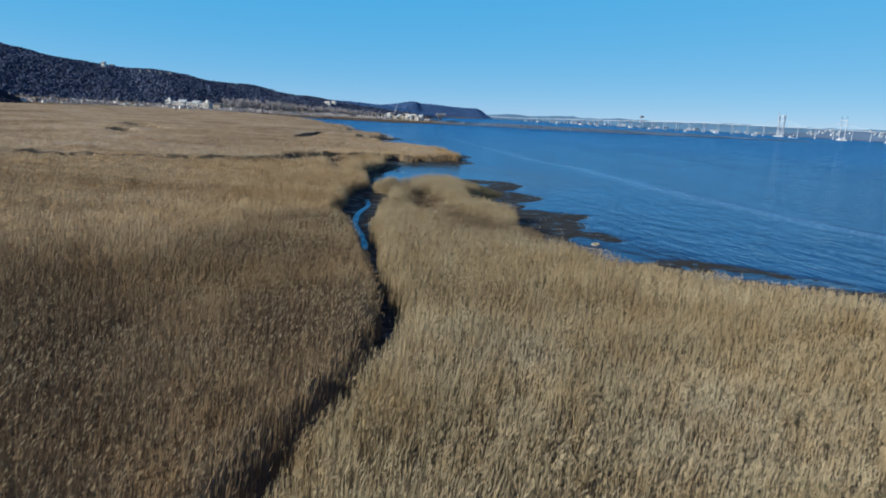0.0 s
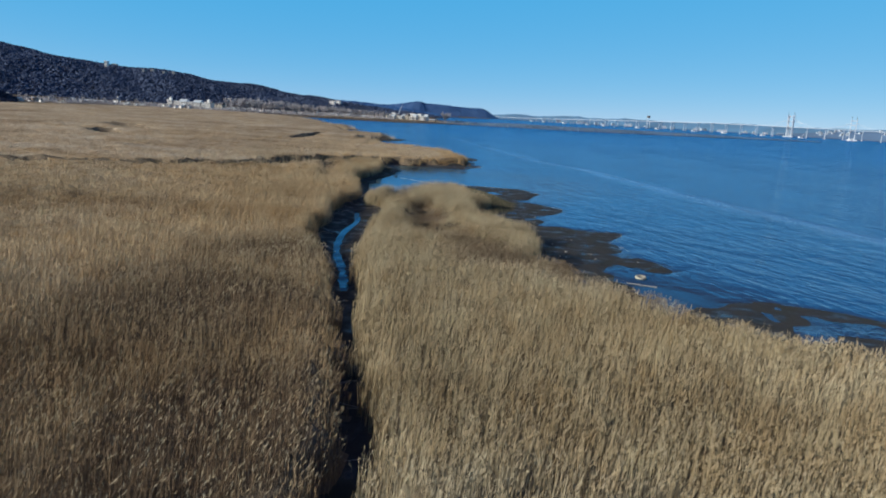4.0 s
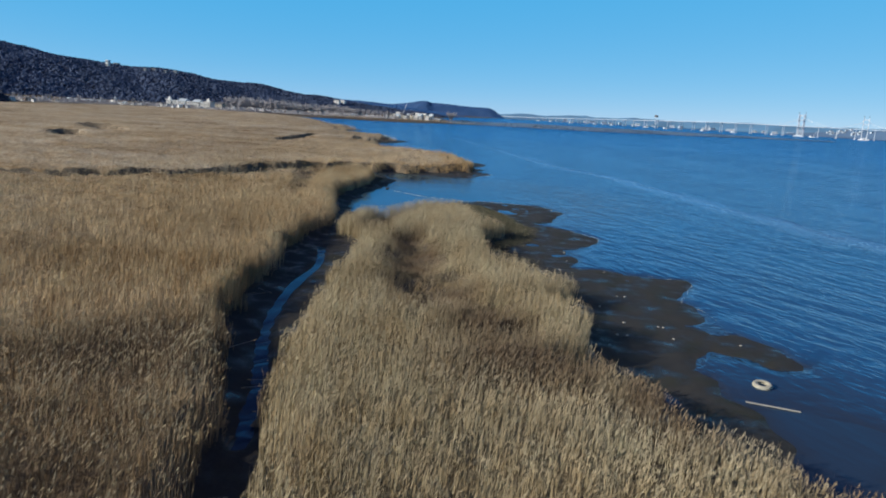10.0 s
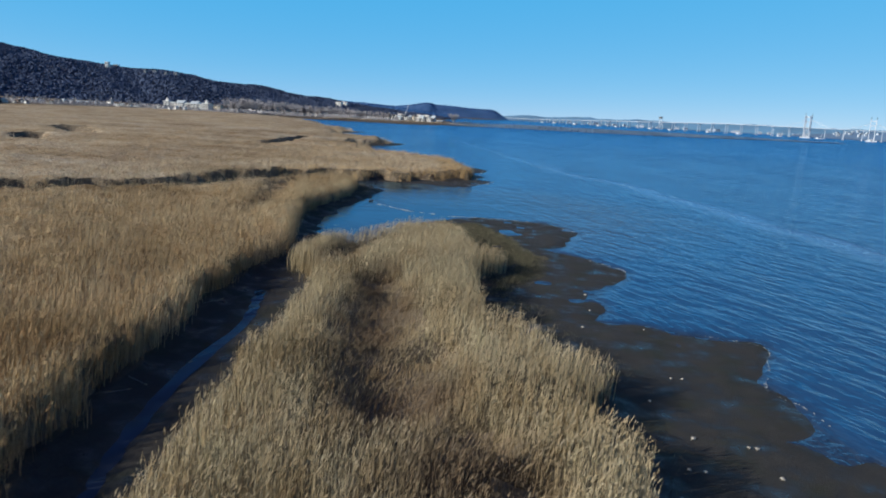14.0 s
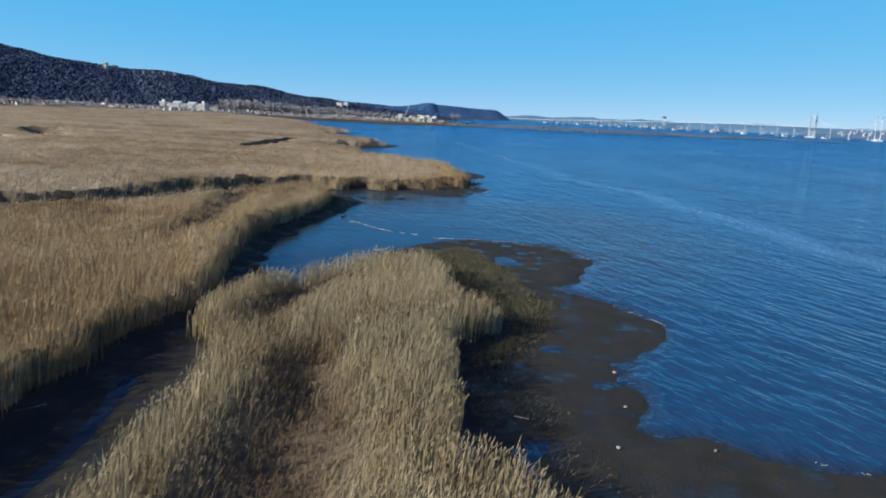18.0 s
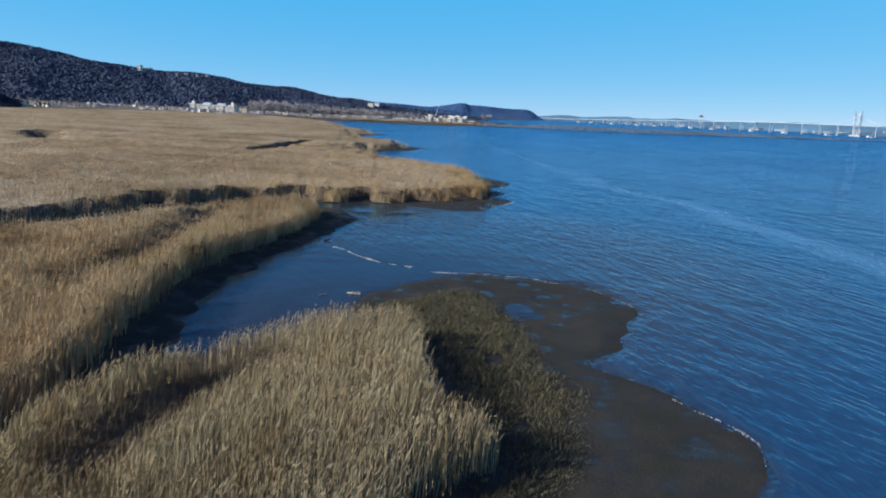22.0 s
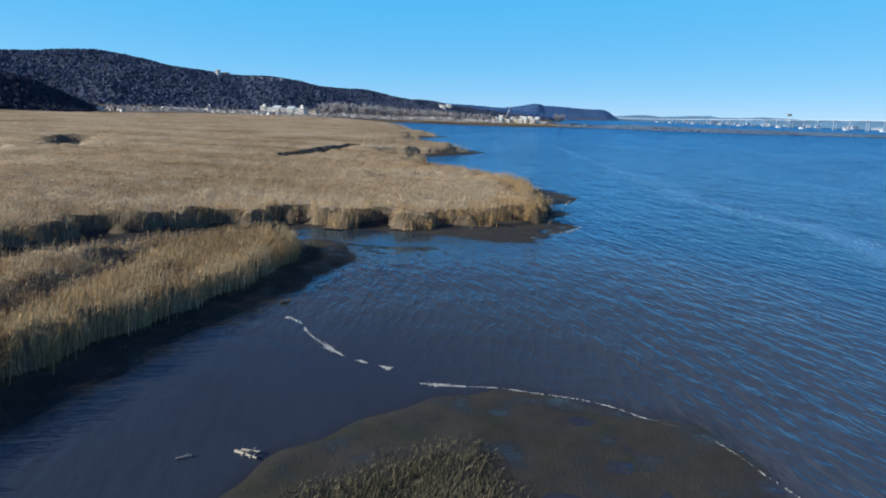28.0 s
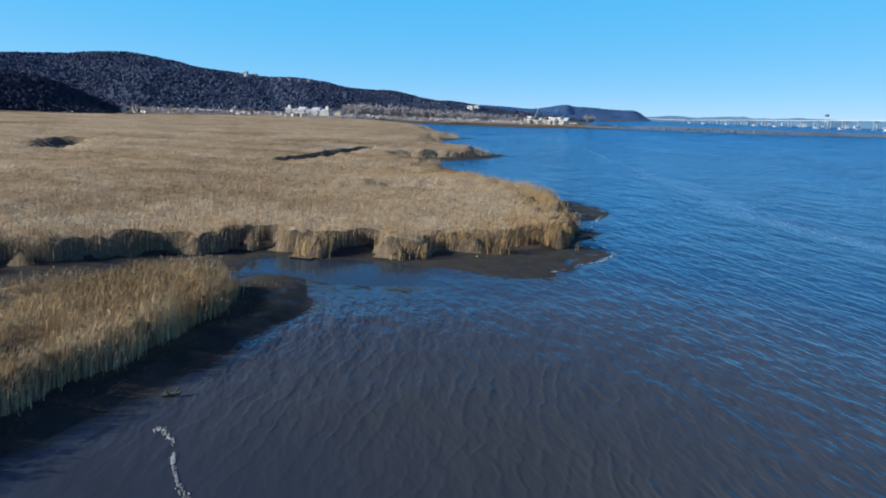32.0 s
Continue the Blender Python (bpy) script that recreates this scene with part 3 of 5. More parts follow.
FLATS = [
    smooth([(4.6, 71), (7.0, 67.0), (9.6, 63.6), (11.6, 64.6), (11.8, 68.5), (10.8, 72.0), (10.2, 75.0), (10.8, 77.6), (12.4, 79.0), (14.0, 78.0), (16.7, 76.4), (15.6, 80.6), (13.0, 88.6), (15.3, 95.6), (12.5, 97.1), (8.3, 98.1), (4.5, 97.6), (2.5, 93)], jitter=0.15, seed=7),
    smooth([(-3, 97), (4.5, 99.5), (6.4, 101), (7.5, 106.5), (10.3, 114.6), (7.3, 119.3), (3.6, 122.2), (5.5, 128), (7.5, 135), (5.2, 139.2), (1.0, 141.1), (-4, 141.3), (-6.5, 138), (-10, 131), (-8, 124), (-3, 112)], jitter=0.12, seed=8),
    smooth([(16.8, 66.0), (20.5, 67.2), (25, 66.3), (36, 60), (60, 50), (60, 40), (30, 47), (18, 52), (14, 57), (14.8, 62)], jitter=0.2, seed=9),
    smooth([(-21, 118), (-18.5, 114.5), (-14.5, 116), (-9, 124), (-7.5, 131), (-6.4, 138), (-5.2, 141.2), (-9.1, 142.1), (-14, 144.7), (-18.0, 148.2), (-21, 150), (-23, 140), (-22, 126)], jitter=0.1, seed=10),
    smooth([(-33, 178), (-24.2, 178.9), (-15.8, 180.2), (-8.5, 180.0), (-6.1, 184.8), (-3.5, 191.3), (-6.8, 196), (-5.6, 202), (-9.0, 208.3), (-6.3, 220.5), (-13.9, 229), (-14, 205), (-9, 190), (-26, 184)], jitter=0.15, seed=11),
    smooth([(-25, 160), (-21.6, 159), (-20.8, 164.5), (-22.4, 168.8), (-24.6, 171.5), (-27.4, 169.5), (-28, 164)], jitter=0.1, seed=12),
    smooth([(-62, 300), (-46, 303), (-42, 330), (-43.8, 346), (-55, 352), (-64, 345)], jitter=0.3, seed=13),
    smooth([(-40, 249), (-35.5, 262), (-38, 268), (-46, 276), (-50, 262)], jitter=0.2, seed=14),
    smooth([(-30, 172), (-36, 160), (-44, 141), (-55, 131), (-100, 110), (-180, 98), (-180, 101), (-100, 113.5), (-67, 127), (-54, 138), (-48, 147), (-45, 165), (-38, 175), (-33, 179)], jitter=0.1, seed=23),
    smooth([(-105, 430), (-88, 441), (-82, 455), (-112, 520), (-124, 500)], jitter=0.4, seed=15),
]
SHELVES = [
    (smooth([(-24, 136), (-21.6, 139), (-21.2, 148), (-20.8, 156), (-20.6, 163), (-22.2, 168.5), (-24.6, 171.3), (-27.4, 169.4), (-27, 160), (-24, 150)], jitter=0.15, seed=17), 0.30),
    (smooth([(-26, 185), (-17, 183.5), (-9.5, 184.6), (-6.4, 189), (-5.4, 193.5), (-8.2, 197), (-9, 204), (-11, 212), (-9.4, 219.5), (-15, 226), (-14, 205), (-12, 190)], jitter=0.2, seed=18), 0.16),
    (smooth([(-62, 306), (-47.5, 308), (-44.5, 328), (-46, 342), (-56, 349), (-64, 343)], jitter=0.3, seed=19), 0.2),
]
LAND = smooth([(-4900, 250), (-440, 300), (-415, 480), (-398, 620), (-385, 780), (-285, 770), (-210, 795), (-127, 796), (-70, 905), (-24, 985), (120, 1035), (560, 1292), (565, 1304), (100, 1085), (-60, 1180),
               (-160, 1600), (-160, 2500), (-66, 3900), (-66, 4900), (-4900, 4900)], steps=2)
EAST_LAND = smooth([(600, 4900), (1100, 4350), (2000, 3900), (2900, 3300), (4000, 2300), (4900, 1500), (4900, 4900)], steps=3)


def axis(lo, hi, step, out_lo, out_hi, grow=1.22):
    mid = list(np.arange(lo, hi + 1e-6, step))
    s, v = step, hi
    while v < out_hi:
        s *= grow
        v = min(v + s, out_hi)
        mid.append(v)
    s, v = step, lo
    while v > out_lo:
        s *= grow
        v = max(v - s, out_lo)
        mid.insert(0, v)
    return np.array(mid)


def ground_height(x, y):
    """The lie of the land: river bed, mudflats at the waterline, marsh a step above them, dry land behind."""
    ragged = 0.055 * soft_noise(x, y, 1.7, 21) + 0.085 * soft_noise(x, y, 5.5, 22)
    h = np.full(np.shape(x), -1.6)
    for poly in (PENINSULA, ISLAND, NORTH):
        d = signed(x, y, poly)
        h = np.maximum(h, np.where(d > 0, 0.36, np.maximum(0.34 + 0.55 * d, 0.16 + 0.085 * d)))
    for k, poly in enumerate(FLATS):
        d = signed(x, y, poly) - (0.9 if k == 3 else 0.0)
        sunk = 0.20 if k == 3 else 0.035 if k == 2 else 0.0
        h = np.maximum(h, np.where(d > 0, 0.062 + np.minimum(0.022, 0.02 * d) - sunk, 0.062 + 0.12 * d - sunk))
    for poly, top in SHELVES:
        d = signed(x, y, poly)
        h = np.maximum(h, np.where(d > 0, top * 0.6 + np.minimum(top * 0.4, 0.25 * d), top * 0.6 + 0.5 * d))
    d = signed(x, y, MOUND)
    h = np.maximum(h, np.where(d > 0, 0.10 + np.minimum(0.09, 0.06 * d), 0.10 + 0.14 * d))
    h = h + ragged * np.where(h > -0.6, 1, 0.3) - 0.01
    # the mainland rises behind the marsh
    for poly, top, fall in ((LAND, 1.7, 0.05), (EAST_LAND, 1.7, 0.02)):
        d = signed(x, y, poly)
        h = np.maximum(h, np.where(d > 0, np.minimum(0.4 + 0.08 * d, top + 0.004 * d), 0.4 + fall * d))
    return h


CREEK = smooth(CREEK_WEST + CREEK_EAST, steps=3)


THREAD = smooth([(-9.3, 62), (-10.8, 68), (-12.8, 74.6), (-13.9, 79.9), (-14.6, 86), (-14.7, 92.6), (-15.9, 98.0), (-16.4, 100.0)], closed=False, steps=4)


def line_distance(x, y, line):
    best = np.full(np.shape(x), 1e18)
    for (ax, ay), (bx, by) in zip(line[:-1], line[1:]):
        dx, dy = bx - ax, by - ay
        t = np.clip(((x - ax) * dx + (y - ay) * dy) / (dx * dx + dy * dy), 0, 1)
        best = np.minimum(best, (x - ax - t * dx) ** 2 + (y - ay - t * dy) ** 2)
    return np.sqrt(best)


def ground_z(x, y):
    """With the creek: a muddy bed between steep banks, and a thread of water down its middle."""
    h = ground_height(x, y)
    d = signed(x, y, CREEK)
    run = line_distance(x, y, THREAD)
    bed = 0.15 + 0.030 * soft_noise(x, y, 2.6, 31) + 0.02 * soft_noise(x, y, 0.9, 32) - 0.28 * np.exp(-((run / 0.40) ** 2))
    return np.where(d > 0, np.maximum(0.36 - 0.8 * d, bed), h)


def grid_mesh(name, xs, ys, z, mat, keep=None):
    gx, gy = np.meshgrid(xs, ys)
    nx, ny = len(xs), len(ys)
    idx = np.arange(nx * ny).reshape(ny, nx)
    quads = np.stack([idx[:-1, :-1], idx[:-1, 1:], idx[1:, 1:], idx[1:, :-1]], -1).reshape(-1, 4)
    if keep is not None:
        k = keep.ravel()
        quads = quads[k[quads].any(1)]
    return mesh_from(name, np.stack([gx.ravel(), gy.ravel(), z.ravel()], 1), quads, mat)


def mesh_from(name, verts, faces, mats, index=None, shade=True):
    """A mesh out of arrays; all faces have the same number of corners."""
    used, inv = np.unique(faces, return_inverse=True)
    verts, faces = verts[used], inv.reshape(faces.shape)
    me = bpy.data.meshes.new(name)
    me.vertices.add(len(verts))
    me.vertices.foreach_set("co", verts.astype(np.float32).ravel())
    k = faces.shape[1]
    me.loops.add(faces.size)
    me.loops.foreach_set("vertex_index", faces.astype(np.int32).ravel())
    me.polygons.add(len(faces))
    me.polygons.foreach_set("loop_start", np.arange(0, faces.size, k, dtype=np.int32))
    me.polygons.foreach_set("use_smooth", np.full(len(faces), shade))
    for m in mats if isinstance(mats, (list, tuple)) else [mats]:
        me.materials.append(m)
    if index is not None:
        me.polygons.foreach_set("material_index", index.astype(np.int32))
    me.update(calc_edges=True)
    return me


# ---- ground and water ----
xs, ys = axis(-48, 40, 0.42, -4850, 4850), axis(12, 232, 0.52, -400, 4850)
GX, GY = np.meshgrid(xs, ys)
ground = new("ground", grid_mesh("ground", xs, ys, ground_z(GX.ravel(), GY.ravel()), M_GROUND))
tagged(ground, "dark wet tidal mud and brown marsh peat along the river", "ground", kind="structure")

wx, wy = axis(-48, 44, 0.8, -4850, 4850, 1.5), axis(42, 232, 0.8, -400, 4850, 1.5)
WX, WY = np.meshgrid(wx, wy)
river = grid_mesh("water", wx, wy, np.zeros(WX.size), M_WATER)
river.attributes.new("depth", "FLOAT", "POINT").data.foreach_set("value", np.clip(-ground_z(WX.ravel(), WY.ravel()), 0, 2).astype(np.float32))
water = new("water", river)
tagged(water, "wind-rippled deep blue river water at low tide", "water", kind="structure")


# ---- reeds ----
HOLLOWS = [(-0.8, 77.6, 1.3), (0.9, 74.2, 1.3), (3.8, 70.4, 1.2), (8.2, 64.4, 1.1), (11.2, 61.0, 1.0), (-12.6, 105.3, 1.2), (-12.6, 107.7, 1.5), (-12.6, 110.1, 1.6), (-12.4, 112.4, 1.6), (-12.2, 114.2, 1.5), (-11.3, 115.5, 1.3), (-10.0, 115.4, 1.2), (-27.6, 125.5, 1.8), (-8.4, 99.6, 1.8), (-7.2, 96.4, 1.9), (-5.6, 92.4, 2.0), (-5.0, 83.8, 3.0), (-4.3, 80.2, 2.4), (-6.8, 89.6, 3.1), (-8.0, 93.4, 2.3), (-3.2, 87.0, 1.6), (-27.9, 130.5, 1.8), (-28.4, 134, 2.0), (-29.0, 137.6, 2.2),
           (-30.0, 141.5, 2.0), (-31.0, 145.5, 2.2), (-32.0, 149.5, 2.2), (-32.8, 153.8, 2.0), (-26.6, 150.5, 1.4), (-35.8, 220, 3.0), (-30.9, 222, 2.4)]
PONDS = [smooth([(-121.5, 242.5), (-134, 256), (-147, 270.5), (-144, 277), (-130, 260), (-118.5, 244.5)], jitter=0.3, seed=16), smooth([(-69, 248), (-72.5, 272), (-75, 296), (-72, 300), (-70, 280), (-67, 262)], jitter=0.5, seed=17),
         smooth([(-110, 204.8), (-117, 213), (-123.5, 221.5), (-121.2, 226.5), (-113, 213.5), (-107.8, 206.5)], jitter=0.2, seed=18)]


def reed_height(x, y):
    h = 2.05 + 0.28 * soft_noise(x, y, 9, 41) + 0.22 * soft_noise(x, y, 3.1, 42)
    for hx, hy, r in HOLLOWS:
        h = h * (1 - 0.78 * np.exp(-((((x - hx) ** 2 + (y - hy) ** 2) / r**2) ** 1.5)))
    return h


def reed_depth(x, y):
    """How far a place lies inside the reeds."""
    d = np.maximum(np.maximum(signed(x, y, PENINSULA), signed(x, y, ISLAND)), signed(x, y, NORTH))
    for p in PONDS:
        d = np.minimum(d, -signed(x, y, p))
    return d


def edge_depth(x, y, poly):
    """How far a place lies inside one stand, with the ragged tussocky rim that it has."""
    amp, wide = (np.where(x < -33, 1.5, 2.9), 2.7) if poly is NORTH else (0.45, 2.3)
    d = signed(x, y, poly)
    d = d + amp * np.clip(1.6 - np.abs(d) / (2.2 if poly is not NORTH else 3.0), 0, 1) * (soft_noise(x, y, wide, 45) + 0.5 * soft_noise(x, y, 0.9, 46))
    if poly is NORTH:
        d = d - 0.35
    if poly is ISLAND:
        d = d + 0.3 - 0.75 * np.clip((y - 55) / 15, 0, 1) - 0.25 * np.clip((y - 118) / 12, 0, 1)
    for p in PONDS:
        d = np.minimum(d, -0.3 - signed(x, y, p))
    return d


def nearness(x, y):
    """The least distance at which the flight shows a place."""
    ahead = np.maximum(20.0, y - 128.0)
    return np.sqrt(np.maximum(ahead, 1.6 * np.abs(x)) ** 2 + 100)


def plume_share(x, y):
    """Where the feathery heads stand thick: the old stands and odd patches."""
    old = np.exp(-(((x + 4.5) / 5.5) ** 2 + ((y - 87) / 16) ** 2)) + np.exp(-(((x - 4.5) / 6) ** 2 + ((y - 69) / 8) ** 2)) + np.exp(-(((x + 27) / 9) ** 2 + ((y - 150) / 20) ** 2))
    return np.clip(0.42 + 0.5 * old + 0.30 * soft_noise(x, y, 4.5, 48), 0.12, 0.95)


def reed_geometry(x, y, z, h, s, rng, full):
    """Stalks with two narrow blades and a feathery head; s widens those that stand far off."""
    n = len(x)
    base = np.stack([x, y, z], 1)
    lean = rng.normal(0, 0.075, (n, 2)) + (0.05, 0.02)
    top = base + np.stack([lean[:, 0] * h, lean[:, 1] * h, h], 1)
    mid = base + (top - base) * 0.55 - np.stack([lean[:, 0] * h, lean[:, 1] * h, 0 * h], 1) * 0.12
    a = rng.uniform(0, 2 * np.pi, n)
    side = np.stack([np.cos(a), np.sin(a), 0 * a], 1)
    w = (rng.uniform(0.0075, 0.0145, n) * s)[:, None]
    V, Fc, Mi, at = [], [], [], 0

    def add(blocks, tri, mat):
        nonlocal at
        k = len(blocks)
        V.append(np.stack(blocks, 1).reshape(-1, 3))
        start = at + np.arange(len(blocks[0]))[:, None, None] * k
        Fc.append((start + np.array(tri)[None]).reshape(-1, 3))
        Mi.append(np.full(len(blocks[0]) * len(tri), mat))
        at += len(blocks[0]) * k

    if full:
        add([base - side * w, base + side * w, mid + side * w, mid - side * w, top], [(0, 1, 2), (0, 2, 3), (3, 2, 4)], 0)
    else:
        add([base - side * w * 1.3, base + side * w * 1.3, top], [(0, 1, 2)], 0)
    for level in (0.55, 0.82) if full else (0.7,):
        b = rng.uniform(0, 2 * np.pi, n)
        out = np.stack([0.7 * np.cos(b) + 0.55, 0.7 * np.sin(b) + 0.2, 0 * b], 1)
        root = base + (top - base) * (level + rng.normal(0, 0.08, n))[:, None]
        length = (rng.uniform(0.30, 0.58, n) * (0.6 + 0.4 * s))[:, None]
        tip = root + out * length * 0.30 + np.array([0, 0, 1.0]) * length * rng.uniform(0.35, 1.15, n)[:, None]
        cross = np.stack([-np.sin(b), np.cos(b), 0 * b], 1) * (w * 0.95)
        add([root - cross, root + cross, tip], [(0, 1, 2)], 0)
    has = rng.uniform(0, 1, n) < plume_share(x, y) * (1 if full else 0.45)
    t, sd = top[has], side[has]
    m = len(t)
    droop = np.stack([rng.normal(0.07, 0.06, m), rng.normal(0.02, 0.06, m), rng.uniform(0.0, 0.12, m)], 1)
    size = (rng.uniform(0.6, 1.2, m) * (0.6 + 0.4 * s[has]))[:, None]
    foot, head = t - np.array([0, 0, 0.10]), t + droop * size + np.array([0, 0, 0.04])
    belly = (foot + head) * 0.5 + droop * 0.15
    other = np.cross(sd, np.array([0, 0, 1.0]))
    add([foot, belly + sd * 0.022 * size, head, belly - sd * 0.022 * size], [(0, 1, 2), (0, 2, 3)], 1)
    if full:
        add([foot, belly + other * 0.020 * size, head, belly - other * 0.020 * size], [(0, 1, 2), (0, 2, 3)], 1)
    return np.concatenate(V), np.concatenate(Fc), np.concatenate(Mi)


def scatter(x0, x1, y0, y1, poly, dens, rng):
    area = (x1 - x0) * (y1 - y0)
    n = int(area * dens)
    x, y = rng.uniform(x0, x1, n), rng.uniform(y0, y1, n)
    near = nearness(x, y)
    keep = rng.uniform(0, dens, n) < 60 * np.minimum(1, (22.4 / near)) ** 1.35
    x, y = x[keep], y[keep]
    d = edge_depth(x, y, poly)
    ok = d > -0.05
    x, y, d, rim = x[ok], y[ok], d[ok], (d[ok] < 1.5) & (near[keep][ok] > 24)
    more = 3 if poly is NORTH else 1
    again = [np.concatenate([q] + [q[rim] + rng.normal(0, 0.26, rim.sum()) for k in range(more)]) for q in (x, y)]
    return again[0], again[1], np.concatenate([d] + [d[rim]] * more)


def reed_bed(label, poly, boxes, seed, mat):
    rng = np.random.default_rng(seed)
    parts = [scatter(x0, x1, y0, y1, poly, dens, rng) for x0, x1, y0, y1, dens in boxes]
    x, y, d = (np.concatenate(c) for c in zip(*parts))
    near = nearness(x, y)
    s = (np.maximum(near, 22.4) / 22.4) ** 0.48
    h = reed_height(x, y) * rng.uniform(*((0.88, 1.06) if poly is NORTH else (0.84, 1.08) if poly is ISLAND else (0.78, 1.12)), len(x)) * ((0.72 + 0.28 * np.clip(d / 1.0, 0, 1)) if poly is PENINSULA else (0.42 + 0.58 * np.clip(d / (np.where((x < -30) & (y < 200), 0.5, 1.3) if poly is NORTH else 0.65), 0, 1)))
    z = np.full(len(x), 0.33)
    rim = d < 1.6
    z[rim] = np.clip(ground_z(x[rim], y[rim]) - 0.03, 0.0, 0.33)
    V, Fc, Mi, at = [], [], [], 0
    for pick, full in ((near < 52, True), (near >= 52, False)):
        if pick.any():
            v, f, mi = reed_geometry(x[pick], y[pick], z[pick], h[pick], s[pick], rng, full)
            V.append(v), Fc.append(f + at), Mi.append(mi)
            at += len(v)
    V, Fc, Mi = np.concatenate(V), np.concatenate(Fc), np.concatenate(Mi)
    mats = [mat, M_PLUME]
    if poly is NORTH:
        # the rim along the river is golden, the wide inside paler
        at_face = V[Fc[:, 0]]
        inside = (signed(at_face[:, 0], at_face[:, 1], poly) > 5.5 + 2.5 * soft_noise(at_face[:, 0], at_face[:, 1], 6, 49)) | (at_face[:, 0] < -40)
        Mi[inside & (Mi == 0)] = 2
        mats.append(M_REED_PALE)
    bed = new("reed_bed", mesh_from("reed_bed", V, Fc, mats, Mi, shade=False))
    return tagged(bed, label, "reeds", group="reed beds of the marsh", kind="stuff")


reed_bed("tall dry tan reeds on the narrow point between creek and river", PENINSULA, [(-18, 34, 8, 128, 48), (34, 70, 8, 55, 12)], 51, M_REED)
reed_bed("tall russet and tan dry reeds on the creek's far side", ISLAND, [(-42, -3, 12, 168, 36), (-120, -42, 12, 150, 11)], 52, M_REED_RUSSET)
reed_bed("golden dry reed marsh reaching along the river shore", NORTH, [(-62, -5, 130, 270, 8.5), (-180, -62, 105, 270, 2.2), (-180, -40, 270, 470, 1.0), (-400, -180, 130, 470, 0.6), (-400, -100, 470, 780, 0.3)], 53, M_REED_GOLD)


# matted stems between the stalks
def thatch_bed(label, poly, xs, ys, mat):
    gx, gy = np.meshgrid(xs, ys)
    x, y = gx.ravel(), gy.ravel()
    d = edge_depth(x, y, poly)
    near = nearness(x, y)
    part_of = np.clip(0.52 + 0.36 * (near - 30) / 110, 0.52, 0.88)
    if poly is ISLAND:
        part_of = part_of + 0.10 * np.clip(1.6 - d / 2.0, 0, 1)
    lump = 0.16 * soft_noise(x, y, 1.3, 61) + 0.10 * soft_noise(x, y, 0.7, 62)
    by_pond = np.min([-signed(x, y, p) for p in PONDS], axis=0) < 4
    steep = ((x < -30) & (y < 200)) | by_pond
    start = np.full(len(x), 0.2) if poly is ISLAND else np.where(steep, 0.1, 0.45) if poly is NORTH else np.full(len(x), 0.45)
    rise = np.clip((d - start) / 0.7, 0, 1) if poly is ISLAND else np.clip((d - start) / np.where(steep, 0.5, np.where(y > 215, 3.6, 1.0)), 0, 1) if poly is NORTH else np.clip((d - 0.55) / 1.3, 0, 1)
    z = 0.1 + (0.26 + reed_height(x, y) * part_of * (1 + lump)) * rise
    me = grid_mesh("matted_reeds", xs, ys, z, mat, d > start - 0.05)
    # facing the open, the mat's wall of old brown stems carries painted shade
    me.materials.append(M_STEMS_SHADED)
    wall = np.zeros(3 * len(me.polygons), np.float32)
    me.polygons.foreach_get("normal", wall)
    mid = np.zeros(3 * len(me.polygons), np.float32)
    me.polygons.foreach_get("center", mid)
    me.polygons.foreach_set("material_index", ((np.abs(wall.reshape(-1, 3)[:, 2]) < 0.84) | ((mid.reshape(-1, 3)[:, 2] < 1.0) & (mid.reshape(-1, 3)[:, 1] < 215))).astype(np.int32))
    bed = new("matted_reeds", me)
    return tagged(bed, label, "reeds", group="matted undergrowth of the marsh", kind="stuff")


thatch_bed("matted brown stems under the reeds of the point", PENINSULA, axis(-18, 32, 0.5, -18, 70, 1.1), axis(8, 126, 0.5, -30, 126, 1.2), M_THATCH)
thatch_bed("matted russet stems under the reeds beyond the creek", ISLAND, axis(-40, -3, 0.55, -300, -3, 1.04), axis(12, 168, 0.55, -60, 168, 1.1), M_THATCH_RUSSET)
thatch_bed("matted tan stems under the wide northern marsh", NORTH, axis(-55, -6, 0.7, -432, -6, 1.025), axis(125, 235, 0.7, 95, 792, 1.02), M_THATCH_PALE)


# ---- near things ----
def part(name, bm, mat, parent=None, label=""):
    me = bpy.data.meshes.new(name)
    bm.to_mesh(me)
    bm.free()
    me.materials.append(mat)
    ob = new(name, me)
    if parent is not None:
        ob.parent = parent
    if label:
        ob["label"] = label
    return ob


def empty(name, m, label, category, group=""):
    ob = new(name)
    ob.matrix_world = m
    return tagged(ob, label, category, group)


def box_bm(size, at=(0, 0, 0), bevel=0.0, taper=1.0, turn=None):
    bm = bmesh.new()
    bmesh.ops.create_cube(bm, size=1.0)
    for v in bm.verts:
        k = taper if v.co.z > 0 else 1.0
        v.co = Vector((v.co.x * size[0] * k, v.co.y * size[1] * k, v.co.z * size[2]))
    if bevel:
        bmesh.ops.bevel(bm, geom=list(bm.edges), offset=bevel, segments=1, affect="EDGES")
    if turn is not None:
        bmesh.ops.transform(bm, matrix=turn, verts=bm.verts)
    bmesh.ops.translate(bm, vec=at, verts=bm.verts)
    return bm


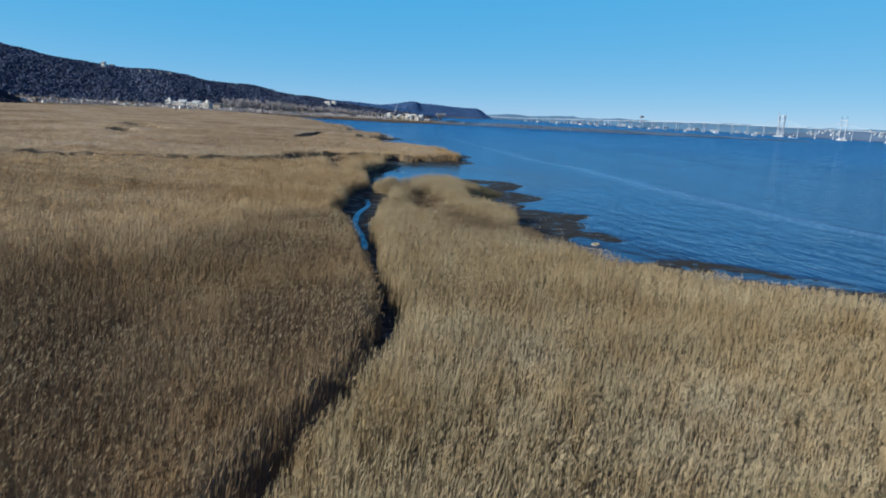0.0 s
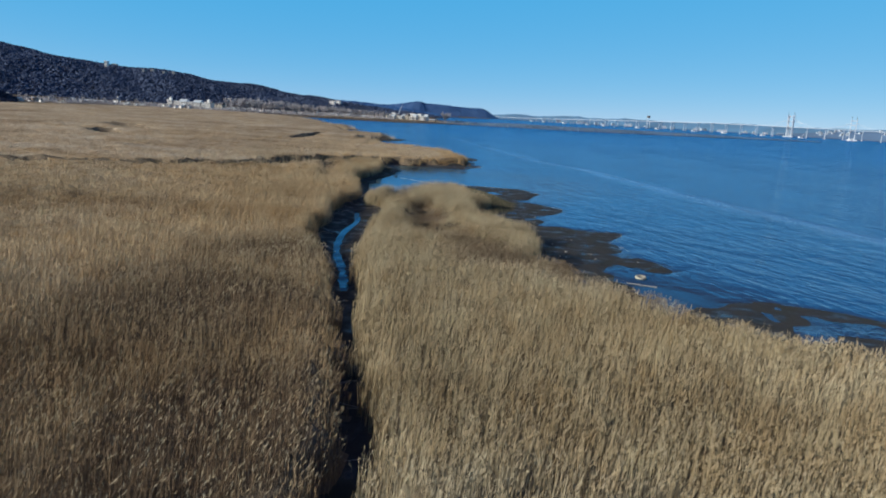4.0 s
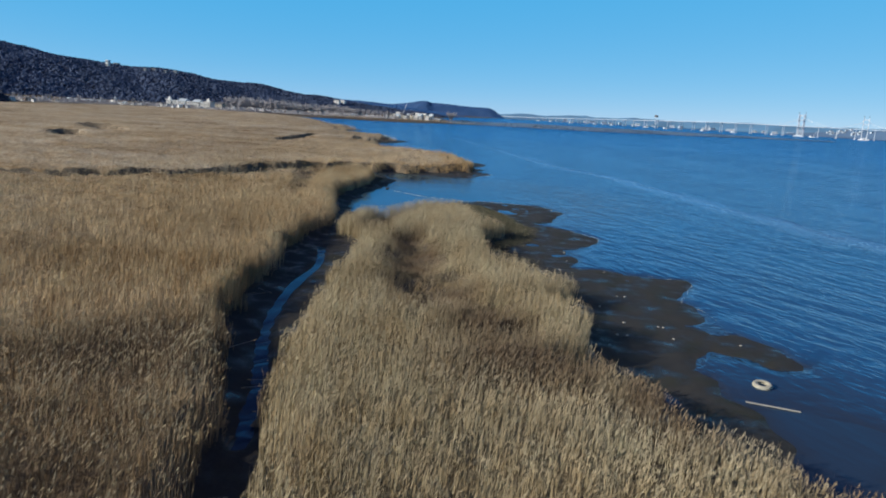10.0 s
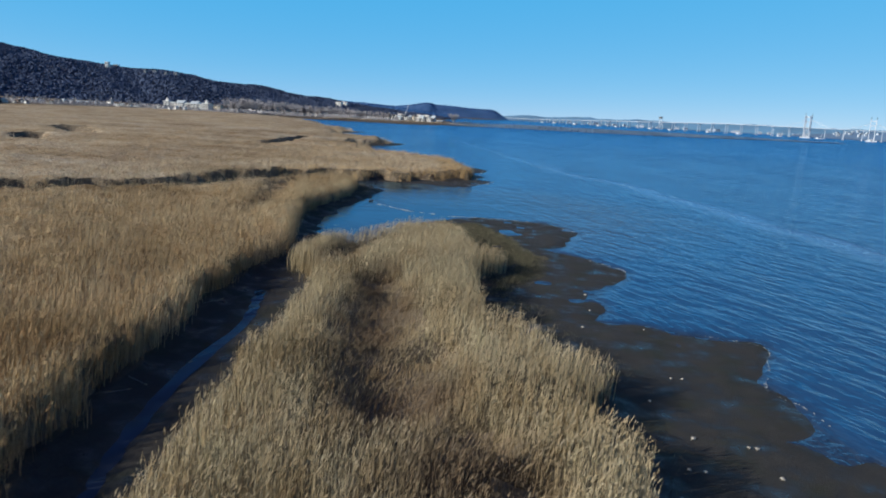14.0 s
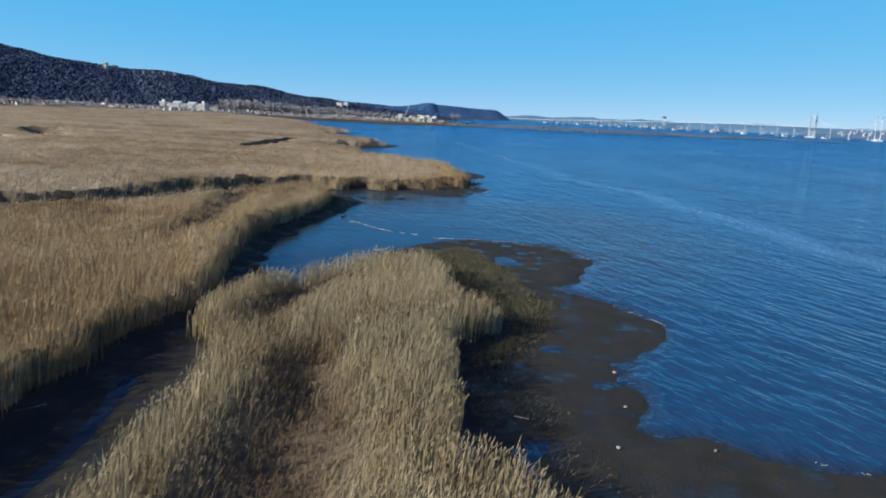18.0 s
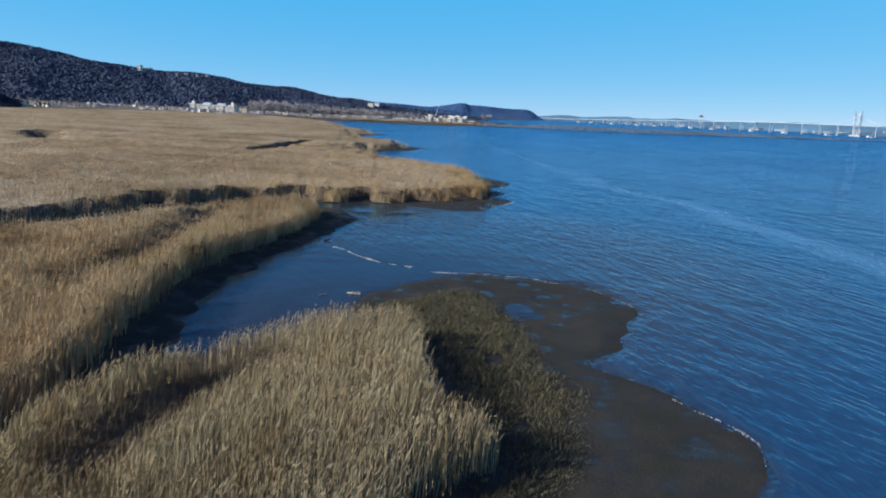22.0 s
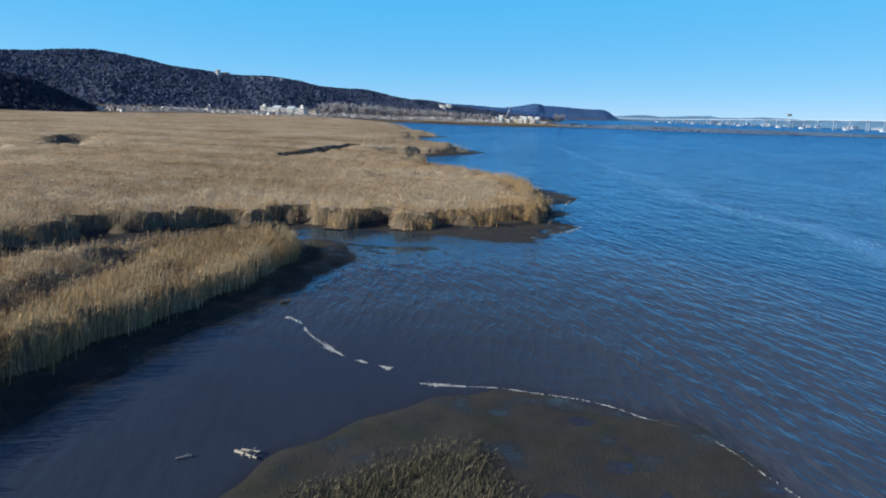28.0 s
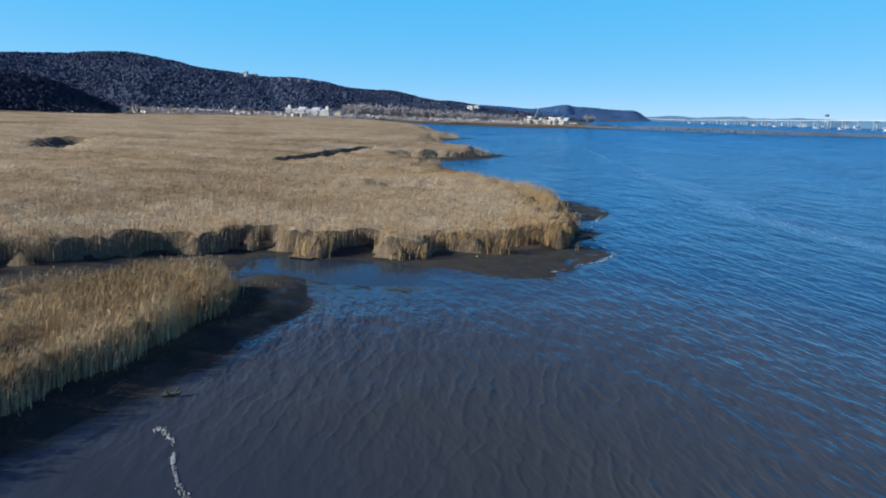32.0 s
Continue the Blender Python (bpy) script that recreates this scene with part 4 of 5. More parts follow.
def rod_bm(a, b, r0, r1, sides=6, bm=None):
    """A tapered rod from a to b."""
    bm = bm or bmesh.new()
    a, b = Vector(a), Vector(b)
    m = (b - a).to_track_quat("Z", "Y").to_matrix()
    rings = []
    for p, r in ((a, r0), (b, r1)):
        rings.append([bm.verts.new(p + m @ Vector((r * math.cos(2 * math.pi * k / sides), r * math.sin(2 * math.pi * k / sides), 0))) for k in range(sides)])
    for k in range(sides):
        bm.faces.new((rings[0][k], rings[0][(k + 1) % sides], rings[1][(k + 1) % sides], rings[1][k]))
    bm.faces.new(rings[1])
    bm.faces.new(rings[0][::-1])
    return bm


def lathe_bm(profile, sides=40):
    bm = bmesh.new()
    rows = [[bm.verts.new((r * math.cos(2 * math.pi * k / sides), r * math.sin(2 * math.pi * k / sides), z)) for k in range(sides)] for r, z in profile]
    n = len(rows)
    for i in range(n):
        for k in range(sides):
            bm.faces.new((rows[i][k], rows[i][(k + 1) % sides], rows[(i + 1) % n][(k + 1) % sides], rows[(i + 1) % n][k]))
    for f in bm.faces:
        f.smooth = True
    return bm


def z_at(x, y):
    return float(ground_z(np.array([x]), np.array([y]))[0])


# an old tyre that lies in the shallows
tyre = empty("tyre", pose(13.5, 73.2, 0.04, 5, -4, 20) @ Matrix.Diagonal((0.84, 0.84, 0.58, 1)), "large pale mud-caked tyre lying flat in the shallows", "tyre")
part("casing", lathe_bm([(0.30, 0.02), (0.36, -0.06), (0.48, -0.08), (0.54, -0.03), (0.555, 0.09), (0.54, 0.21), (0.48, 0.26), (0.37, 0.25), (0.31, 0.20), (0.335, 0.19), (0.42, 0.16), (0.47, 0.09), (0.42, 0.02), (0.34, 0.03)]), M_RUBBER, tyre)
for k in range(30):
    a = 2 * math.pi * k / 30
    part("tread_block", box_bm((0.03, 0.055, 0.17), (0, 0, 0), 0.008), M_RUBBER, tyre).matrix_local = Matrix.Translation((0.552 * math.cos(a), 0.552 * math.sin(a), 0.09)) @ Matrix.Rotation(a, 4, "Z")
part("bead_ring", lathe_bm([(0.285, 0.19), (0.30, 0.17), (0.325, 0.185), (0.325, 0.21), (0.30, 0.22)], 32), M_RUBBER, tyre)

plank = part("driftwood_plank", box_bm((2.4, 0.085, 0.05), (0, 0, 0), 0.01), M_DRIFTWOOD)
plank.matrix_world = pose(13.05, 70.5, 0.05, 2, 1.5, -13)
tagged(plank, "long bleached grey plank stranded in the shallows", "plank")


def driftwood(x, y, turn, sticks, label, wood=None):
    ob = empty("driftwood", pose(x, y, max(0.0, z_at(x, y)) + 0.03, 0, 0, turn), label, "driftwood", "driftwood on the mud")
    for (ax, ay, az, bx, by, bz, r) in sticks:
        part("branch", rod_bm((ax, ay, az), (bx, by, bz), r, r * 0.55, 7), wood or M_DRIFTWOOD, ob)
    return ob


driftwood(-11.2, 132.6, -10, [(-0.55, 0, 0.02, 0.5, -0.12, 0.06, 0.06), (-0.4, 0.16, 0.03, 0.35, 0.25, 0.1, 0.045), (-0.1, -0.2, 0.05, 0.1, 0.35, 0.14, 0.035), (0.25, -0.2, 0.06, 0.35, 0.3, 0.1, 0.03)],
          "small heap of bleached branches on wet mud")
driftwood(-13.2, 131.7, 40, [(-0.25, 0, 0.02, 0.3, 0.02, 0.05, 0.035), (0.1, 0, 0.04, 0.2, 0.16, 0.07, 0.02)], "short bleached stick on wet mud")
driftwood(-19.0, 150.9, 20, [(-0.35, 0, 0.02, 0.35, 0.05, 0.12, 0.11), (0.1, 0.0, 0.08, 0.25, 0.2, 0.3, 0.05), (-0.1, 0, 0.08, -0.2, -0.15, 0.26, 0.04)], "stubby dark waterlogged log at the water's edge", M_WETWOOD)
driftwood(-9.9, 88.8, 35, [(-0.9, 0, 0.05, 0.9, 0.0, 0.35, 0.035), (0.1, 0, 0.2, 0.5, 0.3, 0.45, 0.02)], "pale fallen branch lying against the reeds of the creek")
driftwood(1.3, 98.8, -25, [(-0.3, 0, 0.02, 0.35, 0.03, 0.06, 0.03)], "small bleached stick on dark mud")


def stone_bm(r, seed):
    bm = bmesh.new()
    bmesh.ops.create_icosphere(bm, subdivisions=1, radius=r)
    rng = random.Random(seed)
    for v in bm.verts:
        v.co *= rng.uniform(0.75, 1.2)
        v.co.z *= 0.55
    return bm


STONES = [(8.66, 89.23), (9.25, 89.38), (8.12, 82.57), (10.19, 82.19), (10.5, 82.14), (7.27, 79.76), (7.85, 79.72), (10.61, 79.76), (6.48, 77.6), (14.44, 79.52), (7.0, 86.0),
          (-0.31, 107.86), (6.1, 105.75), (5.95, 101.26), (5.06, 97.12), (8.88, 97.71), (-20.3, 183.0), (-14.0, 184.0)]
for k, (x, y) in enumerate(STONES):
    ob = part("stone", stone_bm(0.075 + 0.045 * ((k * 37) % 5) / 4, k), M_STONE)
    ob.matrix_world = pose(x, y, max(z_at(x, y), 0.0) + 0.03, 0, 0, k * 57)
    tagged(ob, "small pale stone on the dark mudflat", "stone", "stones on the mud")


# short salt grass on the mound and along the banks
def short_grass(label, poly, box, dens, tall, seed, ragged=0.25):
    rng = np.random.default_rng(seed)
    x0, x1, y0, y1 = box
    n = int((x1 - x0) * (y1 - y0) * dens)
    x, y = rng.uniform(x0, x1, n), rng.uniform(y0, y1, n)
    d = signed(x, y, poly) + ragged * soft_noise(x, y, 1.2, seed)
    ok = (d > 0) & (reed_depth(x, y) < (1.4 if seed == 72 else 0.2)) & (soft_noise(x, y, 1.0, seed + 1) > -0.7) & (rng.uniform(0, 1, n) < 0.18 + 0.82 * np.clip(d / 2.6, 0, 1) * (0.7 + 0.3 * soft_noise(x, y, 0.8, seed + 3)))
    x, y = x[ok], y[ok]
    n = len(x)
    z = ground_z(x, y) - 0.02
    base = np.stack([x, y, z], 1)
    a = rng.uniform(0, 2 * np.pi, n)
    side = np.stack([np.cos(a), np.sin(a), 0 * a], 1) * rng.uniform(0.010, 0.019, n)[:, None]
    h = tall * (0.35 + 0.65 * np.clip(d[ok] / 1.3, 0, 1)) * rng.uniform(0.5, 1.2, n) * (0.8 + 0.22 * soft_noise(x, y, 2.2, seed + 2))
    tip = base + np.stack([rng.normal(0.05, 0.12, n), rng.normal(0.0, 0.12, n), h], 1)
    v = np.stack([base - side, base + side, tip], 1).reshape(-1, 3)
    ob = new("marsh_grass", mesh_from("marsh_grass", v, np.arange(3 * n).reshape(-1, 3), M_GRASS, shade=False))
    return tagged(ob, label, "grass", kind="stuff")


short_grass("short dark olive salt grass on a low mud mound", MOUND, (-10, 4, 103, 138), 420, 0.36, 71, 0.55)
short_grass("thin dark grass along the muddy creek mouth bank", smooth([(-24, 128), (-21.3, 130), (-20.9, 142), (-20.8, 152), (-20.6, 160), (-21.8, 166.5), (-24.4, 170.6), (-27, 168), (-23, 158), (-23, 142)]), (-28, -20, 126, 172), 150, 0.24, 72)
short_grass("thin dark grass on the mud below the low mound", smooth([(-2.4, 97.5), (2.8, 97.8), (3.4, 101), (1.9, 103), (1.6, 106), (3.0, 110), (3.6, 114), (0.5, 112), (-0.8, 109), (-2.6, 106), (-2.2, 102)]), (-3, 5, 96, 116), 120, 0.26, 74)
short_grass("thin dark grass at the foot of the reeds", smooth([(1, 97), (3.6, 97.5), (5.2, 95), (6.6, 91.5), (6.6, 88), (5, 85.5), (7, 82), (7.2, 78), (6.5, 75), (5, 80), (3, 86), (4.6, 90), (1, 95)]), (0, 8, 73, 99), 45, 0.3, 73)


# ---- foam on the water ----
def foam(label, line, width, count, size, seed, z=0.02, mat=None):
    """Flat ragged flecks strewn along a line."""
    rng = np.random.default_rng(seed)
    p = smooth(line, closed=False, steps=8)
    seg = np.r_[0, np.cumsum(np.hypot(*np.diff(p, axis=0).T))]
    clumps = max(5, int(seg[-1] / (0.95 if width > 0.08 else 0.4)))
    mid, long, wide = rng.uniform(0, seg[-1], clumps), rng.uniform(0.08, 0.42, clumps), rng.uniform(0.25, 1.3, clumps)
    pick = rng.integers(0, clumps, count)
    s = np.clip(mid[pick] + rng.normal(0, 1, count) * long[pick] * (seg[-1] / 11 if mat else 1), 0, seg[-1])
    n = len(s)
    x, y = np.interp(s, seg, p[:, 0]), np.interp(s, seg, p[:, 1])
    j = np.clip(np.searchsorted(seg, s), 1, len(p) - 1)
    along = p[j] - p[j - 1]
    along /= np.hypot(*along.T)[:, None]
    off = rng.normal(0, width, n) * wide[pick] + 0.12 * np.sin(s * 1.3) * (mat is None)
    c = np.stack([x - along[:, 1] * off, y + along[:, 0] * off], 1)
    k = 5
    ang = np.linspace(0, 2 * np.pi, k, endpoint=False)
    r = size * np.exp(rng.normal(0, 0.45, (n, 1))) * rng.uniform(0.55, 1.3, (n, k))
    px = c[:, :1] + (np.cos(ang) * r) * along[:, :1] * 1.7 - (np.sin(ang) * r) * along[:, 1:] * 0.6
    py = c[:, 1:] + (np.cos(ang) * r) * along[:, 1:] * 1.7 + (np.sin(ang) * r) * along[:, :1] * 0.6
    rim = np.stack([px, py, np.full_like(px, z)], -1)
    top = np.concatenate([c, np.full((n, 1), z + 0.035)], 1)[:, None]
    v = np.concatenate([rim, top], 1).reshape(-1, 3)
    f = np.array([(a, (a + 1) % k, k) for a in range(k)])
    faces = (np.arange(n)[:, None, None] * (k + 1) + f[None]).reshape(-1, 3)
    ob = new("foam", mesh_from("foam", v, faces, mat or M_FOAM))
    return tagged(ob, label, "foam", kind="stuff")


foam("broken line of white foam at the edge of the mud bay", [(-18.1, 148.4), (-16.8, 147.7), (-15.8, 147.0), (-14.0, 144.8), (-12.3, 143.6), (-9.1, 142.2), (-7.4, 141.3), (-5.2, 141.3)], 0.085, 800, 0.026, 81, 0.012)
foam("thin pale foam along the rim of the mudflat", [(-5.2, 141.4), (-1.2, 141.8), (2.4, 140.8), (4.6, 139.7), (6.4, 137.8), (7.7, 135.3)], 0.03, 420, 0.015, 82, 0.012)
foam("thin pale foam where ripples meet the mud", [(10.2, 113.2), (10.6, 114.9), (9.2, 117.2), (7.4, 119.6)], 0.05, 100, 0.020, 83, 0.03)
foam("thin pale foam on the outer edge of the mudflat", [(15.2, 83.5), (14.2, 87.0), (13.4, 89.3), (15.4, 94.8), (15.0, 96.6), (12.6, 97.6)], 0.05, 130, 0.020, 84, 0.03)
foam("thin pale foam off the reed point", [(-8.4, 179.8), (-5.8, 184.6), (-3.2, 191.2), (-6.2, 202), (-6.0, 220.4)], 0.10, 160, 0.09, 85, 0.03)


# flecks that drift along the slick
foam("faint streak of foam flecks drifting on the river slick", [(-30, 420), (-14, 347), (10.7, 238), (26.4, 195), (34.4, 156), (40.2, 134), (47, 112), (56, 88), (68, 58)], 1.6, 3500, 0.07, 86, -0.007, M_SLICK)


# pale stalks that have toppled over the creek's banks
rng_f = random.Random(31)
for k in range(26):
    west = k % 2 == 0
    line = CREEK_WEST if west else CREEK_EAST
    pts = [p for p in line if 30 < p[1] < 104]
    px, py = pts[rng_f.randrange(len(pts))]
    px, py = px + rng_f.uniform(-0.2, 0.2), py + rng_f.uniform(-1.5, 1.5)
    way = 1 if west else -1
    length = rng_f.uniform(1.1, 1.9)
    a = (0, 0, 0.35)
    b = (way * length * 0.75, rng_f.uniform(-0.7, 0.7), rng_f.uniform(0.25, 0.8))
    ob = empty("fallen_reed", pose(px - way * 0.3, py, 0.0), "single pale dry reed toppled over the creek's bank", "reed", "fallen reeds along the creek")
    part("stalk", rod_bm(a, b, 0.016, 0.008, 5), M_DRIFTWOOD, ob)
    tip = Vector(b) + (Vector(b) - Vector(a)).normalized() * 0.16
    part("plume", rod_bm(b, tip, 0.035, 0.008, 5), M_PLUME, ob, "feathery pale seed head")


# ---- hills ----
def ridge(name, label, crest, depth, back, seed, rough=2.0, nu=90, nv=26, base=1.0, mat=None, spurs=0.0):
    """A wooded ridge: its crest runs through the given points, its foot lies depth metres in front."""
    c = np.array(crest, float)
    p = smooth(c[:, :2], closed=False, steps=6)
    zc = smooth(np.stack([np.arange(len(c)), c[:, 2]], 1), closed=False, steps=6)[:, 1]
    s = np.linspace(0, len(p) - 1, nu)
    x, y, zz = (np.interp(s, np.arange(len(p)), q) for q in (p[:, 0], p[:, 1], zc))
    dx, dy = np.gradient(x), np.gradient(y)
    k = np.hypot(dx, dy)
    nx, ny = dy / k, -dx / k
    # the slope falls evenly: no folds where the crest bends
    win = np.hanning(nu // 2 * 2 - 1)
    pad = len(win) // 2
    nx, ny = (np.convolve(np.pad(q, pad, mode="edge"), win / win.sum(), mode="valid") for q in (nx, ny))
    v = np.concatenate([np.linspace(1, 0, nv), -np.linspace(0.15, 1, 8)])
    off = np.where(v > 0, v * depth, v * back)
    prof = np.where(v > 0, 0.6 * np.cos(v * np.pi / 2) ** 1.15 + 0.4 * (1 - v), np.cos(v * np.pi / 2))
    X, Y = x[None] + nx[None] * off[:, None], y[None] + ny[None] * off[:, None]
    Z = base + (zz[None] - base) * prof[:, None]
    Z = Z + rough * (soft_noise(X, Y, 60, seed) + 0.6 * soft_noise(X, Y, 25, seed + 1)) * np.clip(prof[:, None] * 2, 0, 1) * np.where(prof[:, None] > 0.97, 0.35, 1)
    # spurs and gullies run down the slope
    run = np.cumsum(k)[None] + np.zeros_like(X)
    Z = Z + spurs * (soft_noise(run, 0.35 * off[:, None] + np.zeros_like(X), 150, seed + 2) + 0.6 * soft_noise(run, 0.5 * off[:, None] + np.zeros_like(X), 62, seed + 3)) * (4 * np.clip(prof, 0, 1) * (1 - np.clip(prof, 0, 1)))[:, None]
    rows, cols = X.shape
    idx = np.arange(rows * cols).reshape(rows, cols)
    quads = np.stack([idx[:-1, :-1], idx[1:, :-1], idx[1:, 1:], idx[:-1, 1:]], -1).reshape(-1, 4)
    me = mesh_from(name, np.stack([X.ravel(), Y.ravel(), Z.ravel()], 1), quads, mat or M_HILL)
    tagged(new(name, me), label, "hill", kind="structure")
    return X, Y, Z


def woods(label, surf, count, size, seed, shards=16, mat=None):
    """Bare crowns all over a slope: loose bundles of twigs."""
    X, Y, Z = surf
    rng = np.random.default_rng(seed)
    i, j = rng.uniform(0, X.shape[0] - 4.01, count), rng.uniform(0, X.shape[1] - 1.01, count)
    a, b = i.astype(int), j.astype(int)
    u, w = i - a, j - b
    get = lambda A: (A[a, b] * (1 - u) + A[a + 1, b] * u) * (1 - w) + (A[a, b + 1] * (1 - u) + A[a + 1, b + 1] * u) * w
    c = np.stack([get(X), get(Y), get(Z)], 1)
    r = size * rng.uniform(0.6, 1.3, count)
    n = count * shards
    cc, rr = np.repeat(c, shards, 0), np.repeat(r, shards)[:, None]
    d = rng.normal(0, 1, (n, 3))
    d /= np.linalg.norm(d, axis=1)[:, None]
    d[:, 2] = np.abs(d[:, 2])
    mid = cc + d * rr * np.array([1.05, 1.05, 0.24]) * rng.uniform(0.55, 1.0, (n, 1)) + np.array([0, 0, 1.0]) * rr * 0.18
    t1 = np.cross(d, rng.normal(0, 1, (n, 3)))
    t1 /= np.linalg.norm(t1, axis=1)[:, None]
    t2 = np.cross(d, t1) * 0.85 - t1 * 0.4 + d * 0.2
    v = np.stack([mid + t1 * rr * 0.62, mid + t2 * rr * 0.62, mid - (t1 + t2) * rr * 0.45 + d * rr * 0.25], 1).reshape(-1, 3)
    ob = new("woods", mesh_from("woods", v, np.arange(3 * n).reshape(-1, 3), mat or M_WOODS, shade=False))
    return tagged(ob, label, "woods", kind="stuff")


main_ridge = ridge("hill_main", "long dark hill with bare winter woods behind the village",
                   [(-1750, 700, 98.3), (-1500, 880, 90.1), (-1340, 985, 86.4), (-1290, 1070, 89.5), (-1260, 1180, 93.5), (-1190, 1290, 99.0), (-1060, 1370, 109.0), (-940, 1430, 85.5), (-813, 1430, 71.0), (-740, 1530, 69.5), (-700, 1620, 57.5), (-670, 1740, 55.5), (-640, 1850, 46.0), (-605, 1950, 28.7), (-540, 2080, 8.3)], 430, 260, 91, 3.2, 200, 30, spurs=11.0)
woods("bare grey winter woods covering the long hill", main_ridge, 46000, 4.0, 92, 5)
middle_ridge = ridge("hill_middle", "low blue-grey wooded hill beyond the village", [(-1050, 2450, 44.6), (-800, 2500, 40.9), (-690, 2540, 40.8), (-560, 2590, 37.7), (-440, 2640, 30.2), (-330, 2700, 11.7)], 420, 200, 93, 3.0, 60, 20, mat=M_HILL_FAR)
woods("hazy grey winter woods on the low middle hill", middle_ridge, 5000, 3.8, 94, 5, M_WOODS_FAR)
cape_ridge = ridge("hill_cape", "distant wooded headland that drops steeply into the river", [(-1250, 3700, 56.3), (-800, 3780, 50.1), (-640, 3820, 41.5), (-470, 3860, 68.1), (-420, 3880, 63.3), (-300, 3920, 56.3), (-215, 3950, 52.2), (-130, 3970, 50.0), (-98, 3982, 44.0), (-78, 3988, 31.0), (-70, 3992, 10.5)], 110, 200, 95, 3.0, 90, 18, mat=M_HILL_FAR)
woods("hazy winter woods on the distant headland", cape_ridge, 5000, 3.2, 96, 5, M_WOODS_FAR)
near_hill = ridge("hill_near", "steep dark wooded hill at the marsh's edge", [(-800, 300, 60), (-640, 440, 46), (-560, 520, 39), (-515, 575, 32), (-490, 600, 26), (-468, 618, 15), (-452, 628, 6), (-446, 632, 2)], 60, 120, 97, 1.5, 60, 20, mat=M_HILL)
woods("dense dark woods on the steep near hill", near_hill, 4200, 3.2, 98, 8, M_WOODS_SHADED)
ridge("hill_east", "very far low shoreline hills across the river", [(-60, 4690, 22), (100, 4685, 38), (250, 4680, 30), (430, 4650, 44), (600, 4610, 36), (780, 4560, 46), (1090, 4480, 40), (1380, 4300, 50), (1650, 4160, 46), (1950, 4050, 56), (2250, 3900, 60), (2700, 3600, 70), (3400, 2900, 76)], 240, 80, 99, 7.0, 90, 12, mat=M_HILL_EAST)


# ---- trees ----
def seen_from(az, dist, z, turn=0.0):
    """A place on the far shore, by its bearing and distance from the end of the flight; turned to face it."""
    a = radians(az)
    return pose(math.sin(a) * dist, 124 + math.cos(a) * dist, z, 0, 0, -az + turn)


def bare_tree(seed, tall, spread, label, limbs=7, fine=42):
    """A winter tree: forked limbs and an upright fan of fine twigs."""
    rng = random.Random(seed)
    tree = empty("bare_tree", Matrix.Identity(4), label, "tree", "bare trees at the marsh's edge")
    part("trunk", rod_bm((0, 0, -0.4), (rng.uniform(-0.3, 0.3), 0, tall * 0.6), tall * 0.016, tall * 0.008), M_BARK, tree)
    twigs = bmesh.new()
    for k in range(limbs):
        a = k * 2.4 + rng.uniform(-0.4, 0.4)
        z0 = tall * rng.uniform(0.12, 0.45)
        reach = tall * spread * rng.uniform(0.5, 1.0)
        end = Vector((math.cos(a) * reach, math.sin(a) * reach, min(tall * 0.93, z0 + tall * rng.uniform(0.3, 0.5))))
        part("limb", rod_bm((0, 0, z0), end, tall * 0.008, tall * 0.003, 4), M_BARK, tree)
        for j in range(fine):
            b = Vector((0, 0, z0)).lerp(end, rng.uniform(0.15, 1.0))
            d = Vector((rng.gauss(0, 0.55), rng.gauss(0, 0.55), rng.uniform(0.5, 1.6))).normalized() * tall * rng.uniform(0.10, 0.24)
            w = Vector((rng.gauss(0, 1), rng.gauss(0, 1), 0)).normalized() * tall * 0.013
            twigs.faces.new([twigs.verts.new(p) for p in (b - w, b + w, b + d)])
    part("crown", twigs, M_TWIG, tree, "bare grey-brown twigs")
    return tree


kinds = [bare_tree(k, 12 + 1.5 * (k % 3), 0.20 + 0.03 * (k % 4), "tall bare grey winter tree at the marsh's edge") for k in range(6)]
rng_t = random.Random(5)
spots = []
for k in range(120):
    f = (k + rng_t.uniform(-0.5, 0.5)) / 119
    size = (1.32 - 0.55 * f) * rng_t.uniform(0.75, 1.12)
    spots.append((-24.6 + 13.9 * f, 772 + 50 * f + rng_t.uniform(-8, 55), size))
for k in range(46):
    f = (k + rng_t.uniform(-0.6, 0.6)) / 45
    spots.append((-41.8 + 17.5 * f, 735 + 105 * f + rng_t.uniform(0, 60), rng_t.uniform(0.35, 0.72)))
for k in range(9):
    spots.append((-11.0 + 0.55 * k + rng_t.uniform(-0.2, 0.2), 835 + rng_t.uniform(0, 40), rng_t.uniform(0.3, 0.5)))
for k, (az, dist, size) in enumerate(spots):
    m = seen_from(az, dist, 0.9 + 0.8 * rng_t.random(), rng_t.uniform(0, 360)) @ Matrix.Diagonal((size, size, size, 1))
    if k < len(kinds):
        kinds[k].matrix_world = m
    else:
        copy_thing(kinds[k % 6], m).matrix_world = m
wide_tree = bare_tree(23, 14.5, 0.52, "broad round bare tree alone on the river spit", 16, 110)
wide_tree.matrix_world = seen_from(-5.15, 842, 0.6)


# ---- village ----
def gable_bm(w, d, h, over=0.4):
    bm = bmesh.new()
    w, d = w / 2 + over, d / 2 + over
    pts = [(-w, -d, 0), (w, -d, 0), (w, d, 0), (-w, d, 0), (-w, 0, h), (w, 0, h)]
    v = [bm.verts.new(p) for p in pts]
    for f in ((0, 1, 5, 4), (2, 3, 4, 5), (1, 2, 5), (3, 0, 4), (3, 2, 1, 0)):
        bm.faces.new([v[i] for i in f])
    return bm


